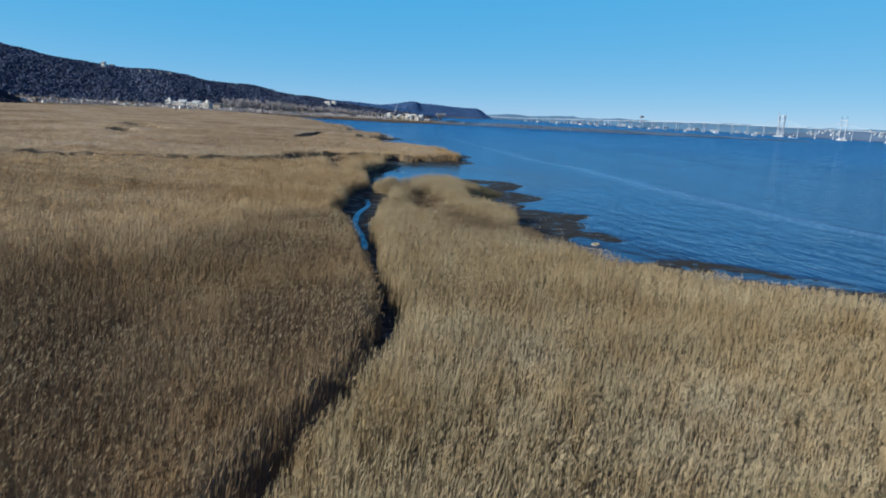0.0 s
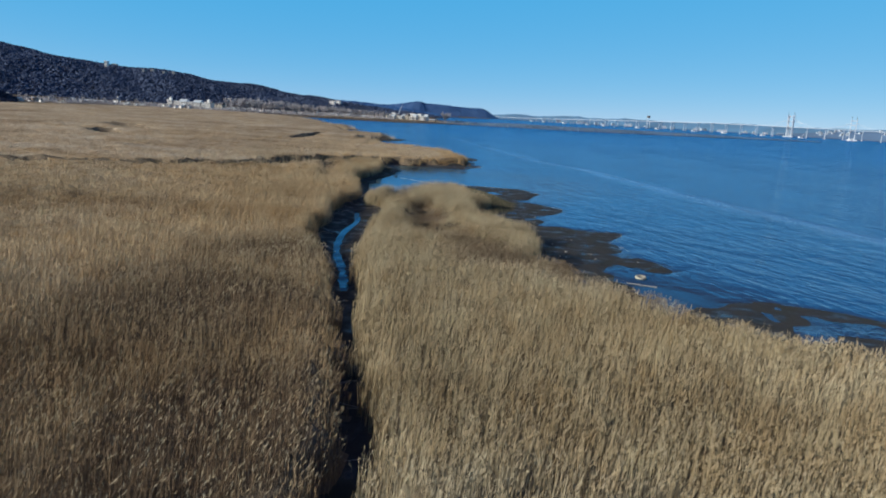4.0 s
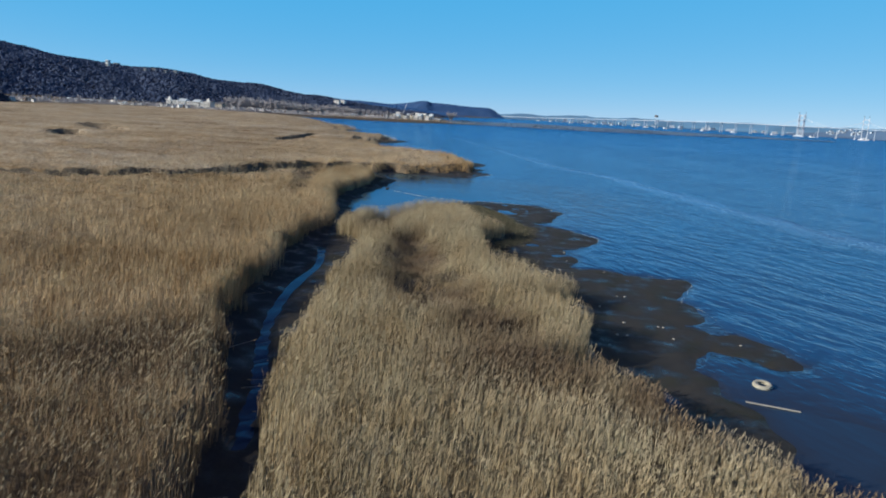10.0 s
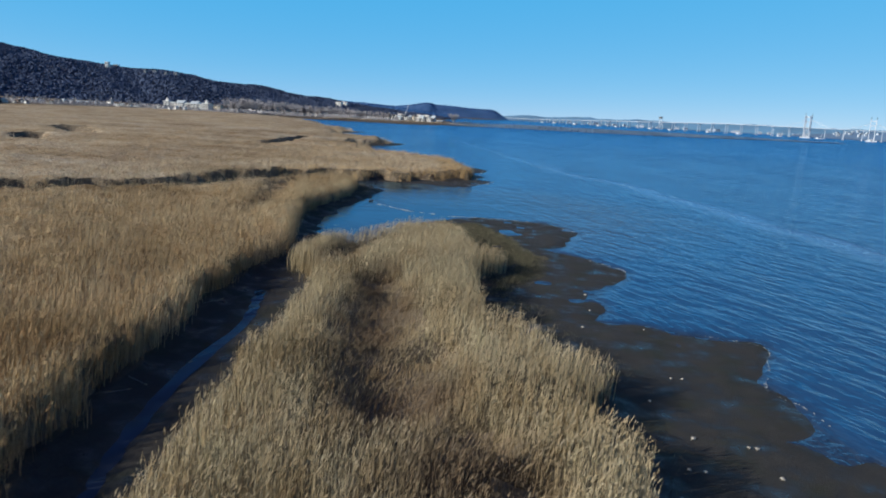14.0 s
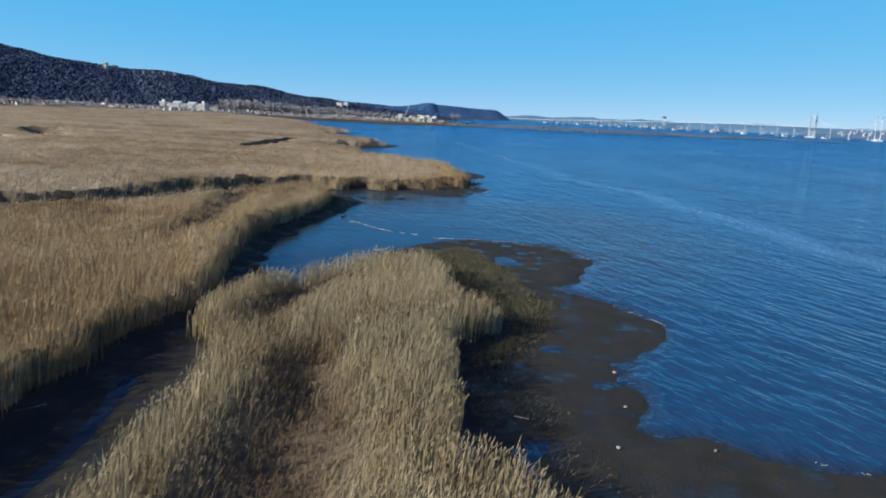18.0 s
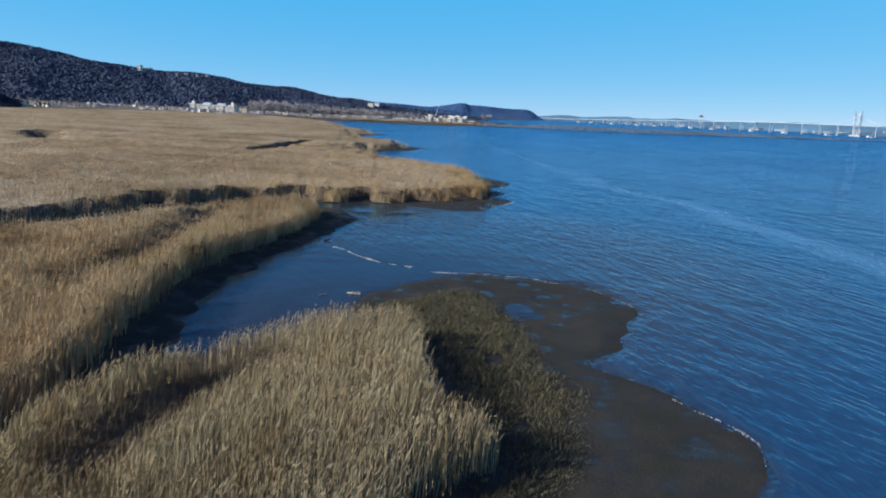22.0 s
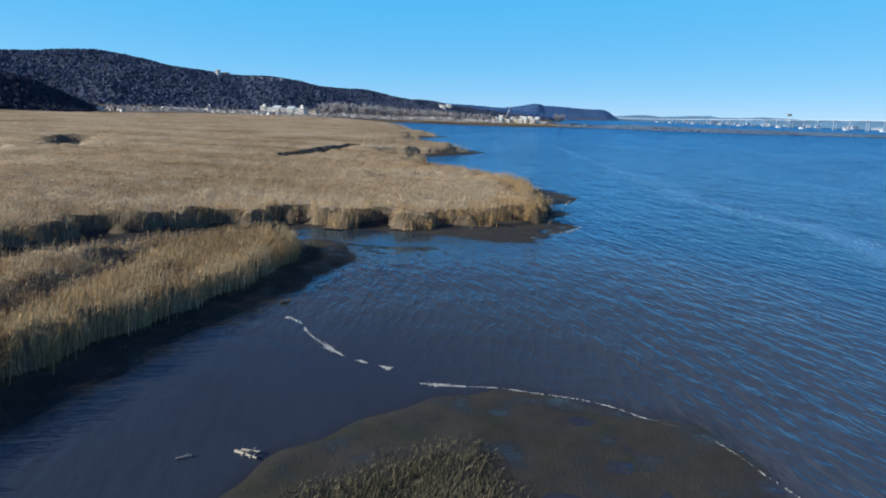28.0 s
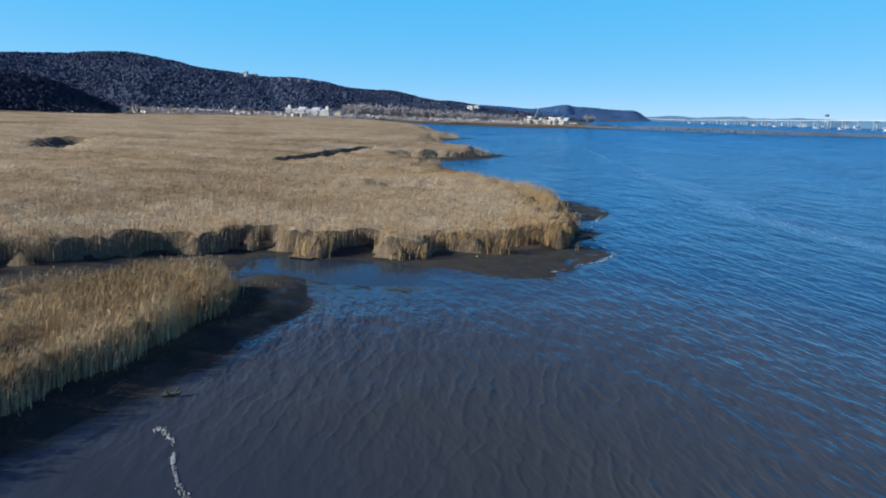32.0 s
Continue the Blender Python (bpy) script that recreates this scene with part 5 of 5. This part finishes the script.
def window(parent, x, y, z, w, h, turn=0.0):
    p = part("window", box_bm((w, 0.12, h)), M_GLASS, parent)
    p.matrix_local = Matrix.Translation((x, y, z)) @ Matrix.Rotation(turn, 4, "Z")
    return p


def house(w, d, h, wall, roof, label):
    ob = empty("house", Matrix.Identity(4), label, "house", "village houses at the hill's foot")
    part("wall", box_bm((w, d, h + 3), (0, 0, h / 2 - 1.5)), wall, ob)
    part("roof", gable_bm(w, d, h * 0.42), roof, ob).matrix_local = Matrix.Translation((0, 0, h))
    part("chimney", box_bm((0.9, 0.9, 2.2), (w * 0.25, d * 0.15, h + h * 0.38)), M_BRICK, ob)
    for fx in (-0.3, 0.0, 0.3):
        for fz in (0.3, 0.75):
            window(ob, w * fx, -d / 2 - 0.04, h * fz, 1.4, 1.7)
    part("door", box_bm((1.1, 0.14, 2.1), (w * 0.15, -d / 2 - 0.05, 1.05)), M_SLATE, ob)
    part("porch", box_bm((w * 0.45, 1.6, 0.25), (-w * 0.15, -d / 2 - 0.8, 2.5)), roof, ob)
    return ob


models = [house(9, 7.5, 5.6, M_WHITE, M_SLATE, "small white clapboard house with a slate roof"), house(7.5, 7, 5.2, M_CREAM, M_BROWNROOF, "small cream house with a brown shingle roof"),
          house(11, 8, 6.0, M_WHITE, M_METALROOF, "white house with a pale metal roof"), house(8, 7, 5.4, M_BRICK, M_SLATE, "small brick house with a slate roof")]
rng_h = random.Random(8)
lots = []
for lo, hi, near, far, count in ((-42.1, -40.5, 690, 720, 7), (-40.1, -39.2, 712, 735, 4), (-39.0, -37.4, 740, 800, 8), (-37.2, -33.4, 815, 850, 7), (-33.0, -30.9, 800, 840, 10), (-30.4, -27.6, 745, 790, 7), (-24.5, -12.5, 815, 860, 11)):
    for k in range(count):
        az = lo + (hi - lo) * (k + 0.5 + rng_h.uniform(-0.4, 0.4)) / count
        lots.append((az, rng_h.uniform(near, far)))
for k, (az, dist) in enumerate(lots):
    size = rng_h.uniform(0.27, 0.44)
    m = seen_from(az, dist - 25, 1.6 + rng_h.uniform(0.0, 1.6), rng_h.choice((-62, -48, -35, 20, 38))) @ Matrix.Diagonal((size, size, size * rng_h.uniform(0.85, 1.05), 1))
    if k < 4:
        models[k].matrix_world = m
    else:
        copy_thing(models[rng_h.choice((0, 0, 2, 2, 1, 3))], m).matrix_world = m


def storeys_on(ob, x, y, z, w, d, h, storeys, bays, wall, roof, pitched=False):
    """One wing: wall, roof and its windows with sills."""
    part("wall", box_bm((w, d, h + 3), (x, y, z + h / 2 - 1.5), 0.05), wall, ob)
    if pitched:
        part("roof", gable_bm(w, d, min(3.2, h * 0.45)), roof, ob).matrix_local = Matrix.Translation((x, y, z + h))
    else:
        part("roof", box_bm((w + 0.8, d + 0.8, 0.5), (x, y, z + h + 0.25)), roof, ob)
        part("parapet", box_bm((w + 1.0, 0.3, 0.7), (x, y - d / 2 - 0.5, z + h + 0.5)), wall, ob)
    for s in range(storeys):
        for b in range(bays):
            win = window(ob, x + (b + 0.5) / bays * w - w / 2, y - d / 2 - 0.05, z + h * (s + 0.5) / storeys, w / bays * 0.58, h / storeys * 0.58)
            part("sill", box_bm((w / bays * 0.66, 0.3, 0.15), (0, -0.1, -h / storeys * 0.32)), wall, win)


def block(name, label, m, w, d, h, storeys, bays, wall, roof, category="apartment building", pitched=False):
    ob = empty(name, m, label, category)
    storeys_on(ob, 0, 0, 0, w, d, h, storeys, bays, wall, roof, pitched)
    return ob


big = empty("apartment_building", seen_from(-27.4, 845, 2.2, -34) @ Matrix.Diagonal((1.18, 1, 1, 1)), "long white stepped apartment building with two small end towers", "apartment building")
for x, y, w, h, pitched in ((-21.5, 0, 6, 9.6, False), (-14.5, 2.2, 8, 8.2, False), (-6.5, 0, 8, 8.8, True), (1.5, 2.4, 8, 8.0, False), (9.5, 0.2, 8, 8.6, True), (16.5, 2.2, 6, 7.6, False), (22.5, 0.5, 6, 9.2, False)):
    storeys_on(big, x, y * 0.5, 0, w, 10, h * 0.78, 4, 4, M_WHITE, M_METALROOF, pitched)
for x in (-21.5, 22.5):
    part("tower", box_bm((2.6, 2.6, 3.2), (x, -2, 8.9)), M_WHITE, big)
    part("tower_roof", rod_bm((x, -2, 10.5), (x, -2, 11.8), 1.9, 0.15, 8), M_WHITE, big)
wing = empty("apartment_building", seen_from(-25.3, 850, 2.2, -34), "lower cream wing of flats among bare trees", "apartment building")
for x, y, w, h in ((-8, 0, 7, 6.2), (0, 1.8, 7, 5.2), (8, 0.4, 6, 5.8)):
    storeys_on(wing, x, y, 0, w, 10, h, 3, 3, M_CREAM, M_SLATE, True)
block("long_hall", "long low pale hall with a metal roof", seen_from(-35.05, 835, 2.2, -14), 34, 12, 2.4, 1, 12, M_METALROOF, M_METALROOF, "hall", True)
church = empty("church", seen_from(-33.1, 840, 1.6, 20) @ Matrix.Diagonal((0.55, 0.55, 0.55, 1)), "small white church with a pointed steeple", "church")
part("nave", box_bm((9, 16, 9), (0, 0, 3.0)), M_WHITE, church)
part("roof", gable_bm(9, 16, 3.4), M_SLATE, church).matrix_local = Matrix.Translation((0, 0, 7.5))
part("belfry", box_bm((3.2, 3.2, 5), (0, -7, 9.5)), M_WHITE, church)
part("steeple", rod_bm((0, -7, 12), (0, -7, 18), 1.8, 0.1, 6), M_WHITE, church)
rng_f = random.Random(17)
for k in range(13):
    az = -11.0 + 4.3 * (k + 0.5) / 13
    tall = (4.2, 5.6, 6.4, 4.8, 6.0)[k % 5]
    block("riverside_flats", ("white riverside flats with a pitched metal roof", "cream riverside flats with a slate roof", "white flat-roofed riverside flats")[k % 3], seen_from(az, 858 + rng_f.uniform(-8, 14), 0.9, rng_f.choice((-42, -30, -22))),
          rng_f.uniform(4.2, 6.2), 6, tall, 3, 3, (M_WHITE, M_CREAM, M_WHITE)[k % 3], (M_METALROOF, M_SLATE, M_CREAM)[k % 3], pitched=k % 3 != 2)
    if k in (3, 8, 10):
        block("riverside_flats", "taller white block of flats behind the riverside row", seen_from(az + 0.15, 890, 0.9, -30), 6, 6, 8.4, 3, 3, M_WHITE, M_METALROOF)
block("riverside_hall", "low dark boat hall at the spit's foot", seen_from(-6.3, 855, 0.8, -20), 8, 6, 2.6, 1, 4, M_SLATE, M_METALROOF, "hall", True)


def on_slope(surf, az, el, eye):
    """The place on a hillside that lies in the given direction from the eye."""
    X, Y, Z = (a[:27].ravel() for a in surf)
    dx, dy = X - eye[0], Y - eye[1]
    miss = (np.degrees(np.arctan2(dx, dy)) - az) ** 2 + (np.degrees(np.arctan2(Z - eye[2], np.hypot(dx, dy))) - el) ** 2
    k = int(np.argmin(miss))
    return float(X[k]), float(Y[k]), float(Z[k])


for surf, az, el, eye, w, h, wall, label in (
        (main_ridge, -14.55, 0.20, (0, 124, 12.1), 14, 7, M_WHITE, "large white house standing high on the wooded slope"),
        (main_ridge, -14.05, 0.24, (0, 124, 12.1), 11, 7, M_WHITE, "white house beside the large one on the wooded slope"),
        (main_ridge, -30.39, 1.92, (0, 39, 12.6), 6, 10, M_WHITE, "narrow white house near the crest of the wooded hill"),
        (main_ridge, -29.95, 1.98, (0, 39, 12.6), 9, 4, M_WEATHERED, "low pale house near the crest of the wooded hill"),
        (main_ridge, -27.99, 1.76, (0, 39, 12.6), 5, 4, M_WEATHERED, "small pale house among the trees of the crest"),
        (main_ridge, -27.38, 1.74, (0, 39, 12.6), 7, 4, M_WEATHERED, "small pale house among the trees of the crest"),
        (main_ridge, -26.52, 1.76, (0, 39, 12.6), 5, 4, M_WEATHERED, "small pale house among the trees of the crest"),
        (main_ridge, -25.85, 1.66, (0, 39, 12.6), 6, 4, M_WEATHERED, "small pale house among the trees of the crest")):
    x, y, z = on_slope(surf, az, el, eye)
    block("hill_house", label, pose(x, y, z + 1.5, 0, 0, -az - 30), w, 8, h, 2, 3, wall, M_SLATE, "house")

crane = empty("crawler_crane", seen_from(-9.5, 868, 0.9) @ Matrix.Diagonal((0.7, 0.7, 0.74, 1)), "tall white lattice crane standing by the riverside flats", "crane")
part("cab", box_bm((5, 7, 4), (0, 0, 2.6), 0.2), M_STEEL, crane)
for ox in (-2.2, 2.2):
    part("track", box_bm((1.6, 8, 1.2), (ox, 0, 0.4), 0.2), M_RUST, crane)
for k in range(4):
    ox, oy = (-0.7, 0.7)[k % 2], (-0.7, 0.7)[k // 2]
    part("boom_chord", rod_bm((ox, oy, 3), (9 + ox * 0.4, oy * 0.4, 29), 0.26, 0.2, 5), M_STEEL, crane)
for k in range(11):
    f = (k + 0.5) / 11
    part("boom_lacing", rod_bm((9 * f - 0.7, -0.7, 3 + 26 * f), (9 * f + 0.7, 0.7, 4.6 + 26 * f), 0.14, 0.14, 4), M_STEEL, crane)
part("hoist_line", rod_bm((9, 0, 29), (9, 0, 10), 0.08, 0.08, 4), M_RUST, crane)


# ---- pier with dry brush ----
def brush(label, line, width, count, tall, seed, shards=12, mat=None, flat=1.0):
    rng = np.random.default_rng(seed)
    p = smooth(line, closed=False, steps=6)
    s = rng.uniform(0, len(p) - 1.001, count)
    x = np.interp(s, np.arange(len(p)), p[:, 0]) + rng.normal(0, width, count)
    y = np.interp(s, np.arange(len(p)), p[:, 1]) + rng.normal(0, width, count)
    c = np.stack([x, y, np.maximum(ground_z(x, y), 0.2)], 1)
    r = tall * rng.uniform(0.4, 1.3, count) * (0.75 + 0.5 * np.abs(soft_noise(x, y, 40, seed)))
    n = count * shards
    cc, rr = np.repeat(c, shards, 0), np.repeat(r, shards)[:, None]
    d = rng.normal(0, 1, (n, 3)) * np.array([0.6, 0.6, 0.4])
    b = cc + d * rr * 0.5 + np.array([0, 0, 0.35]) * rr
    t = rng.normal(0, 1, (n, 3)) * np.array([flat, flat, 1 / flat])
    v = np.stack([b + t * rr * 0.16, b - t * rr * 0.16, b + d * rr * 0.35 + np.array([0, 0, 0.5]) * rr * rng.uniform(0.3, 1, (n, 1))], 1).reshape(-1, 3)
    ob = new("brush", mesh_from("brush", v, np.arange(3 * n).reshape(-1, 3), mat or M_BUSH, shade=False))
    return tagged(ob, label, "brush", kind="stuff")


SPIT = [(-210, 800), (-150, 838), (-90, 905), (-30, 940), (40, 950), (110, 958), (232, 1045), (345, 1160), (450, 1240), (572, 1330)]
spit_line = smooth(SPIT, closed=False, steps=6)
away = np.gradient(spit_line, axis=0)
away = np.stack([-away[:, 1], away[:, 0]], 1) / np.hypot(*away.T)[:, None]
half = np.interp(np.arange(len(spit_line)), [0, 14, 40, len(spit_line) - 1], [14, 24, 22, 4])[:, None]
tall = np.interp(np.arange(len(spit_line)), [0, 14, 22, 36, len(spit_line) - 1], [0.2, 0.25, 1.0, 0.9, 0.2])[:, None]
strip = np.stack([np.concatenate([spit_line + away * (half * u + 3 * soft_noise(spit_line[:, 0], spit_line[:, 1], 30, 7 + k)[:, None]), z * (tall if z > 1 else np.ones_like(tall))], 1) for k, (u, z) in enumerate(((-0.25, -0.6), (-0.1, 0.25), (0.15, 0.7), (0.6, 4.2), (1.5, 4.8), (2.0, -0.6)))])
idx = np.arange(strip.shape[0] * strip.shape[1]).reshape(strip.shape[:2])
spit = new("ground_spit", mesh_from("ground_spit", strip.reshape(-1, 3), np.stack([idx[:-1, :-1], idx[:-1, 1:], idx[1:, 1:], idx[1:, :-1]], -1).reshape(-1, 4), M_THICKET))
tagged(spit, "long low wooded spit reaching into the river", "spit", kind="structure")
brush("tan dry grass along the foot of the river spit", [(x, y + 5) for x, y in SPIT[:4]], 3, 900, 1.2, 111, 8, M_SHORE)
for k, (x0, y0, x1, y1) in enumerate(((-22, 944, -2, 948), (15, 952, 45, 955), (100, 962, 118, 968), (150, 990, 170, 1002), (215, 1036, 262, 1078), (420, 1222, 470, 1262))):
    brush("tan patch of dry grass at the foot of the spit", [(x0, y0), (0.5 * (x0 + x1), 0.5 * (y0 + y1)), (x1, y1)], 1.5, 60, 1.1, 120 + k, 8, M_SHORE)
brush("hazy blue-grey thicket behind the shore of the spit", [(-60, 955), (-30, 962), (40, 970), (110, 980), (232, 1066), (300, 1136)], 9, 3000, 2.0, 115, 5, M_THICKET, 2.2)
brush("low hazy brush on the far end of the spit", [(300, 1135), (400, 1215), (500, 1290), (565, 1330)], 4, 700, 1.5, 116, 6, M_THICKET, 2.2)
brush("grey brush and thicket along the village shore", [(-385, 770), (-310, 800), (-255, 815), (-200, 830), (-140, 860)], 7, 1100, 2.6, 112, 12, M_TWIG)
brush("grey thicket between the village gardens and the marsh", [(-440, 560), (-440, 640), (-430, 720), (-420, 800)], 8, 500, 0.8, 113, 12, M_TWIG)
brush("grey winter thicket behind the village street", [(-490, 640), (-475, 720), (-455, 800), (-400, 880), (-300, 940), (-200, 960)], 18, 2000, 3.0, 114, 11, M_TWIG)


# ---- bridge ----
SPAN = smooth([(-40, 3960), (180, 3560), (430, 3180), (720, 2850), (1012, 2600), (1190, 2525), (1500, 2380), (1900, 2200)], closed=False, steps=10)
seg = np.r_[0, np.cumsum(np.hypot(*np.diff(SPAN, axis=0).T))]


def span_at(s):
    x, y = np.interp(s, seg, SPAN[:, 0]), np.interp(s, seg, SPAN[:, 1])
    x2, y2 = np.interp(s + 5, seg, SPAN[:, 0]), np.interp(s + 5, seg, SPAN[:, 1])
    return x, y, math.degrees(math.atan2(y2 - y, x2 - x))


def deck_z(s):
    return 13 + 22 * min(1, max(0, (s - 300) / 1150)) ** 1.2


bridge = empty("road_bridge", Matrix.Identity(4), "long pale cable-stayed road bridge across the river", "bridge")
step = 56.0
for k in range(int(seg[-1] / step)):
    s = k * step
    x, y, turn = span_at(s)
    z = deck_z(s)
    z2 = deck_z(s + step)
    part("deck", box_bm((step + 0.6, 22, 1.7)), M_CONCRETE, bridge).matrix_world = pose(x + step / 2 * math.cos(radians(turn)), y + step / 2 * math.sin(radians(turn)), (z + z2) / 2, 0, -math.degrees(math.atan2(z2 - z, step)), turn)
    for lane in (-8, 8):
        part("pier", box_bm((1.1, 3.0, z), (0, lane, (z - 1) / 2 - 0.5), 0, 0.85), M_CONCRETE, bridge).matrix_world = pose(x, y, 0, 0, 0, turn)
    part("crosshead", box_bm((2.2, 24, 1.6), (0, 0, z - 1.6), 0.2), M_CONCRETE, bridge).matrix_world = pose(x, y, 0, 0, 0, turn)
    part("pile_cap", box_bm((5, 24, 1.6), (0, 0, 0.4), 0.3), M_CONCRETE, bridge).matrix_world = pose(x, y, 0, 0, 0, turn)
for tx, ty, top in ((1012, 2600, 76), (1190, 2525, 72)):
    i = int(np.argmin((SPAN[:, 0] - tx) ** 2 + (SPAN[:, 1] - ty) ** 2))
    x, y, turn = span_at(seg[i])
    m = pose(x, y, 0, 0, 0, turn)
    z = deck_z(seg[i])
    tower = new("tower")
    tower.parent = bridge
    tower.matrix_world = m @ Matrix.Diagonal((0.62, 0.62, 1.0, 1))
    for side in (-1, 1):
        for lane in (-1, 1):
            yb, yt = 10 * side + 8 * lane, 10 * side + 14 * lane
            for ox in (-13, 13):
                part("pylon", rod_bm((ox * 1.0, yb, 0), (ox * 1.0, yt, top), 2.0, 1.3, 4), M_STEEL, tower)
    for zz in (6, z - 3, top * 0.72, top * 0.93):
        for ox in (-13, 13):
            part("cross_beam", box_bm((3, 44, 2.6), (ox, 0, zz)), M_STEEL, tower)
        part("tie_beam", box_bm((26, 2.6, 2.4), (0, 0, zz)), M_STEEL, tower)
    for low, high in ((6, z - 3), (z - 3, top * 0.72), (top * 0.72, top * 0.93)):
        for ox in (-13, 13):
            for way in (-1, 1):
                part("cross_brace", rod_bm((ox, -19 * way, low), (ox, 19 * way, high), 0.8, 0.8, 4), M_STEEL, tower)
    for ox, oy in ((-13, -20), (13, 16)):
        part("crane_mast", rod_bm((ox, oy, top), (ox, oy, top + 9), 1.0, 1.0, 4), M_RUST, tower)
    part("pile_cap", box_bm((54, 66, 5), (0, 0, 1.5), 0.5), M_CONCRETE, tower)
    for k in range(1, 9):
        for way in (-1, 1):
            part("stay_cable", rod_bm((way * 13, 18, top - 2 - k * 2.0), (way * (20 + k * 17), 12, z), 0.12, 0.12, 3), M_STEEL, tower)


def barge(x, y, turn, boom):
    ob = empty("work_barge", pose(x, y, 0, 0, 0, turn) @ Matrix.Diagonal((0.6, 0.6, 0.7, 1)), "pale flat work barge with a crane moored by the bridge", "barge", "work barges at the bridge")
    part("hull", box_bm((34, 12, 3), (0, 0, 0.6), 0.4, 0.96), M_CONCRETE, ob)
    part("deckhouse", box_bm((8, 7, 5), (-9, 0, 4.4), 0.2), M_WHITE, ob)
    if boom:
        part("crane_cab", box_bm((5, 5, 5), (6, 0, 4.5), 0.2), M_RUST, ob)
        part("boom", rod_bm((6, 0, 6), (6 + boom * 0.55, 2, 6 + boom), 0.9, 0.4, 4), M_STEEL, ob)
    return ob


rng_b = random.Random(12)
for k in range(16):
    s = seg[-1] * (0.18 + 0.72 * k / 15)
    x, y, turn = span_at(s)
    barge(x - 60 + rng_b.uniform(-20, 30), y - 120 - rng_b.uniform(0, 60), turn + rng_b.uniform(-20, 20), (0, 16, 24, 30)[k % 4])

tank = empty("water_tower", pose(860, 4290, 30), "distant dark water tower above the far shore", "water tower")
part("tank", rod_bm((0, 0, 27), (0, 0, 38), 11, 10, 12), M_RUST, tank)
for ox, oy in ((-7, -7), (7, -7), (7, 7), (-7, 7)):
    part("leg", rod_bm((ox, oy, -12), (ox * 0.8, oy * 0.8, 28), 0.9, 0.7, 5), M_STEEL, tank)

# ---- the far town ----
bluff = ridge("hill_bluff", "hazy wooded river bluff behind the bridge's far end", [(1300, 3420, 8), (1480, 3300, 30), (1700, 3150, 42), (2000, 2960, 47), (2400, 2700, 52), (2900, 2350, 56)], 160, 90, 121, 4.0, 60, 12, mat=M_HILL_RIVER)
rng_e = random.Random(41)
for k in range(40):
    i, j = rng_e.randrange(4, 13), rng_e.randrange(8, 46)
    x, y, z = (float(a[i, j]) for a in bluff)
    block("far_house", "tiny pale house on the hazy far shore", pose(x, y, z + 1, 0, 0, rng_e.uniform(-20, 20)) , rng_e.uniform(7, 16), 8, rng_e.uniform(4, 8), 1, 2, M_CONCRETE, M_CONCRETE, "house")
for k in range(26):
    a = radians(rng_e.uniform(3, 21))
    block("far_house", "tiny pale building at the water of the far shore", pose(math.sin(a) * 4200, math.cos(a) * 4200, 4, 0, 0, rng_e.uniform(-20, 20)), rng_e.uniform(10, 30), 10, rng_e.uniform(5, 10), 1, 3, M_CONCRETE, M_CONCRETE, "building")
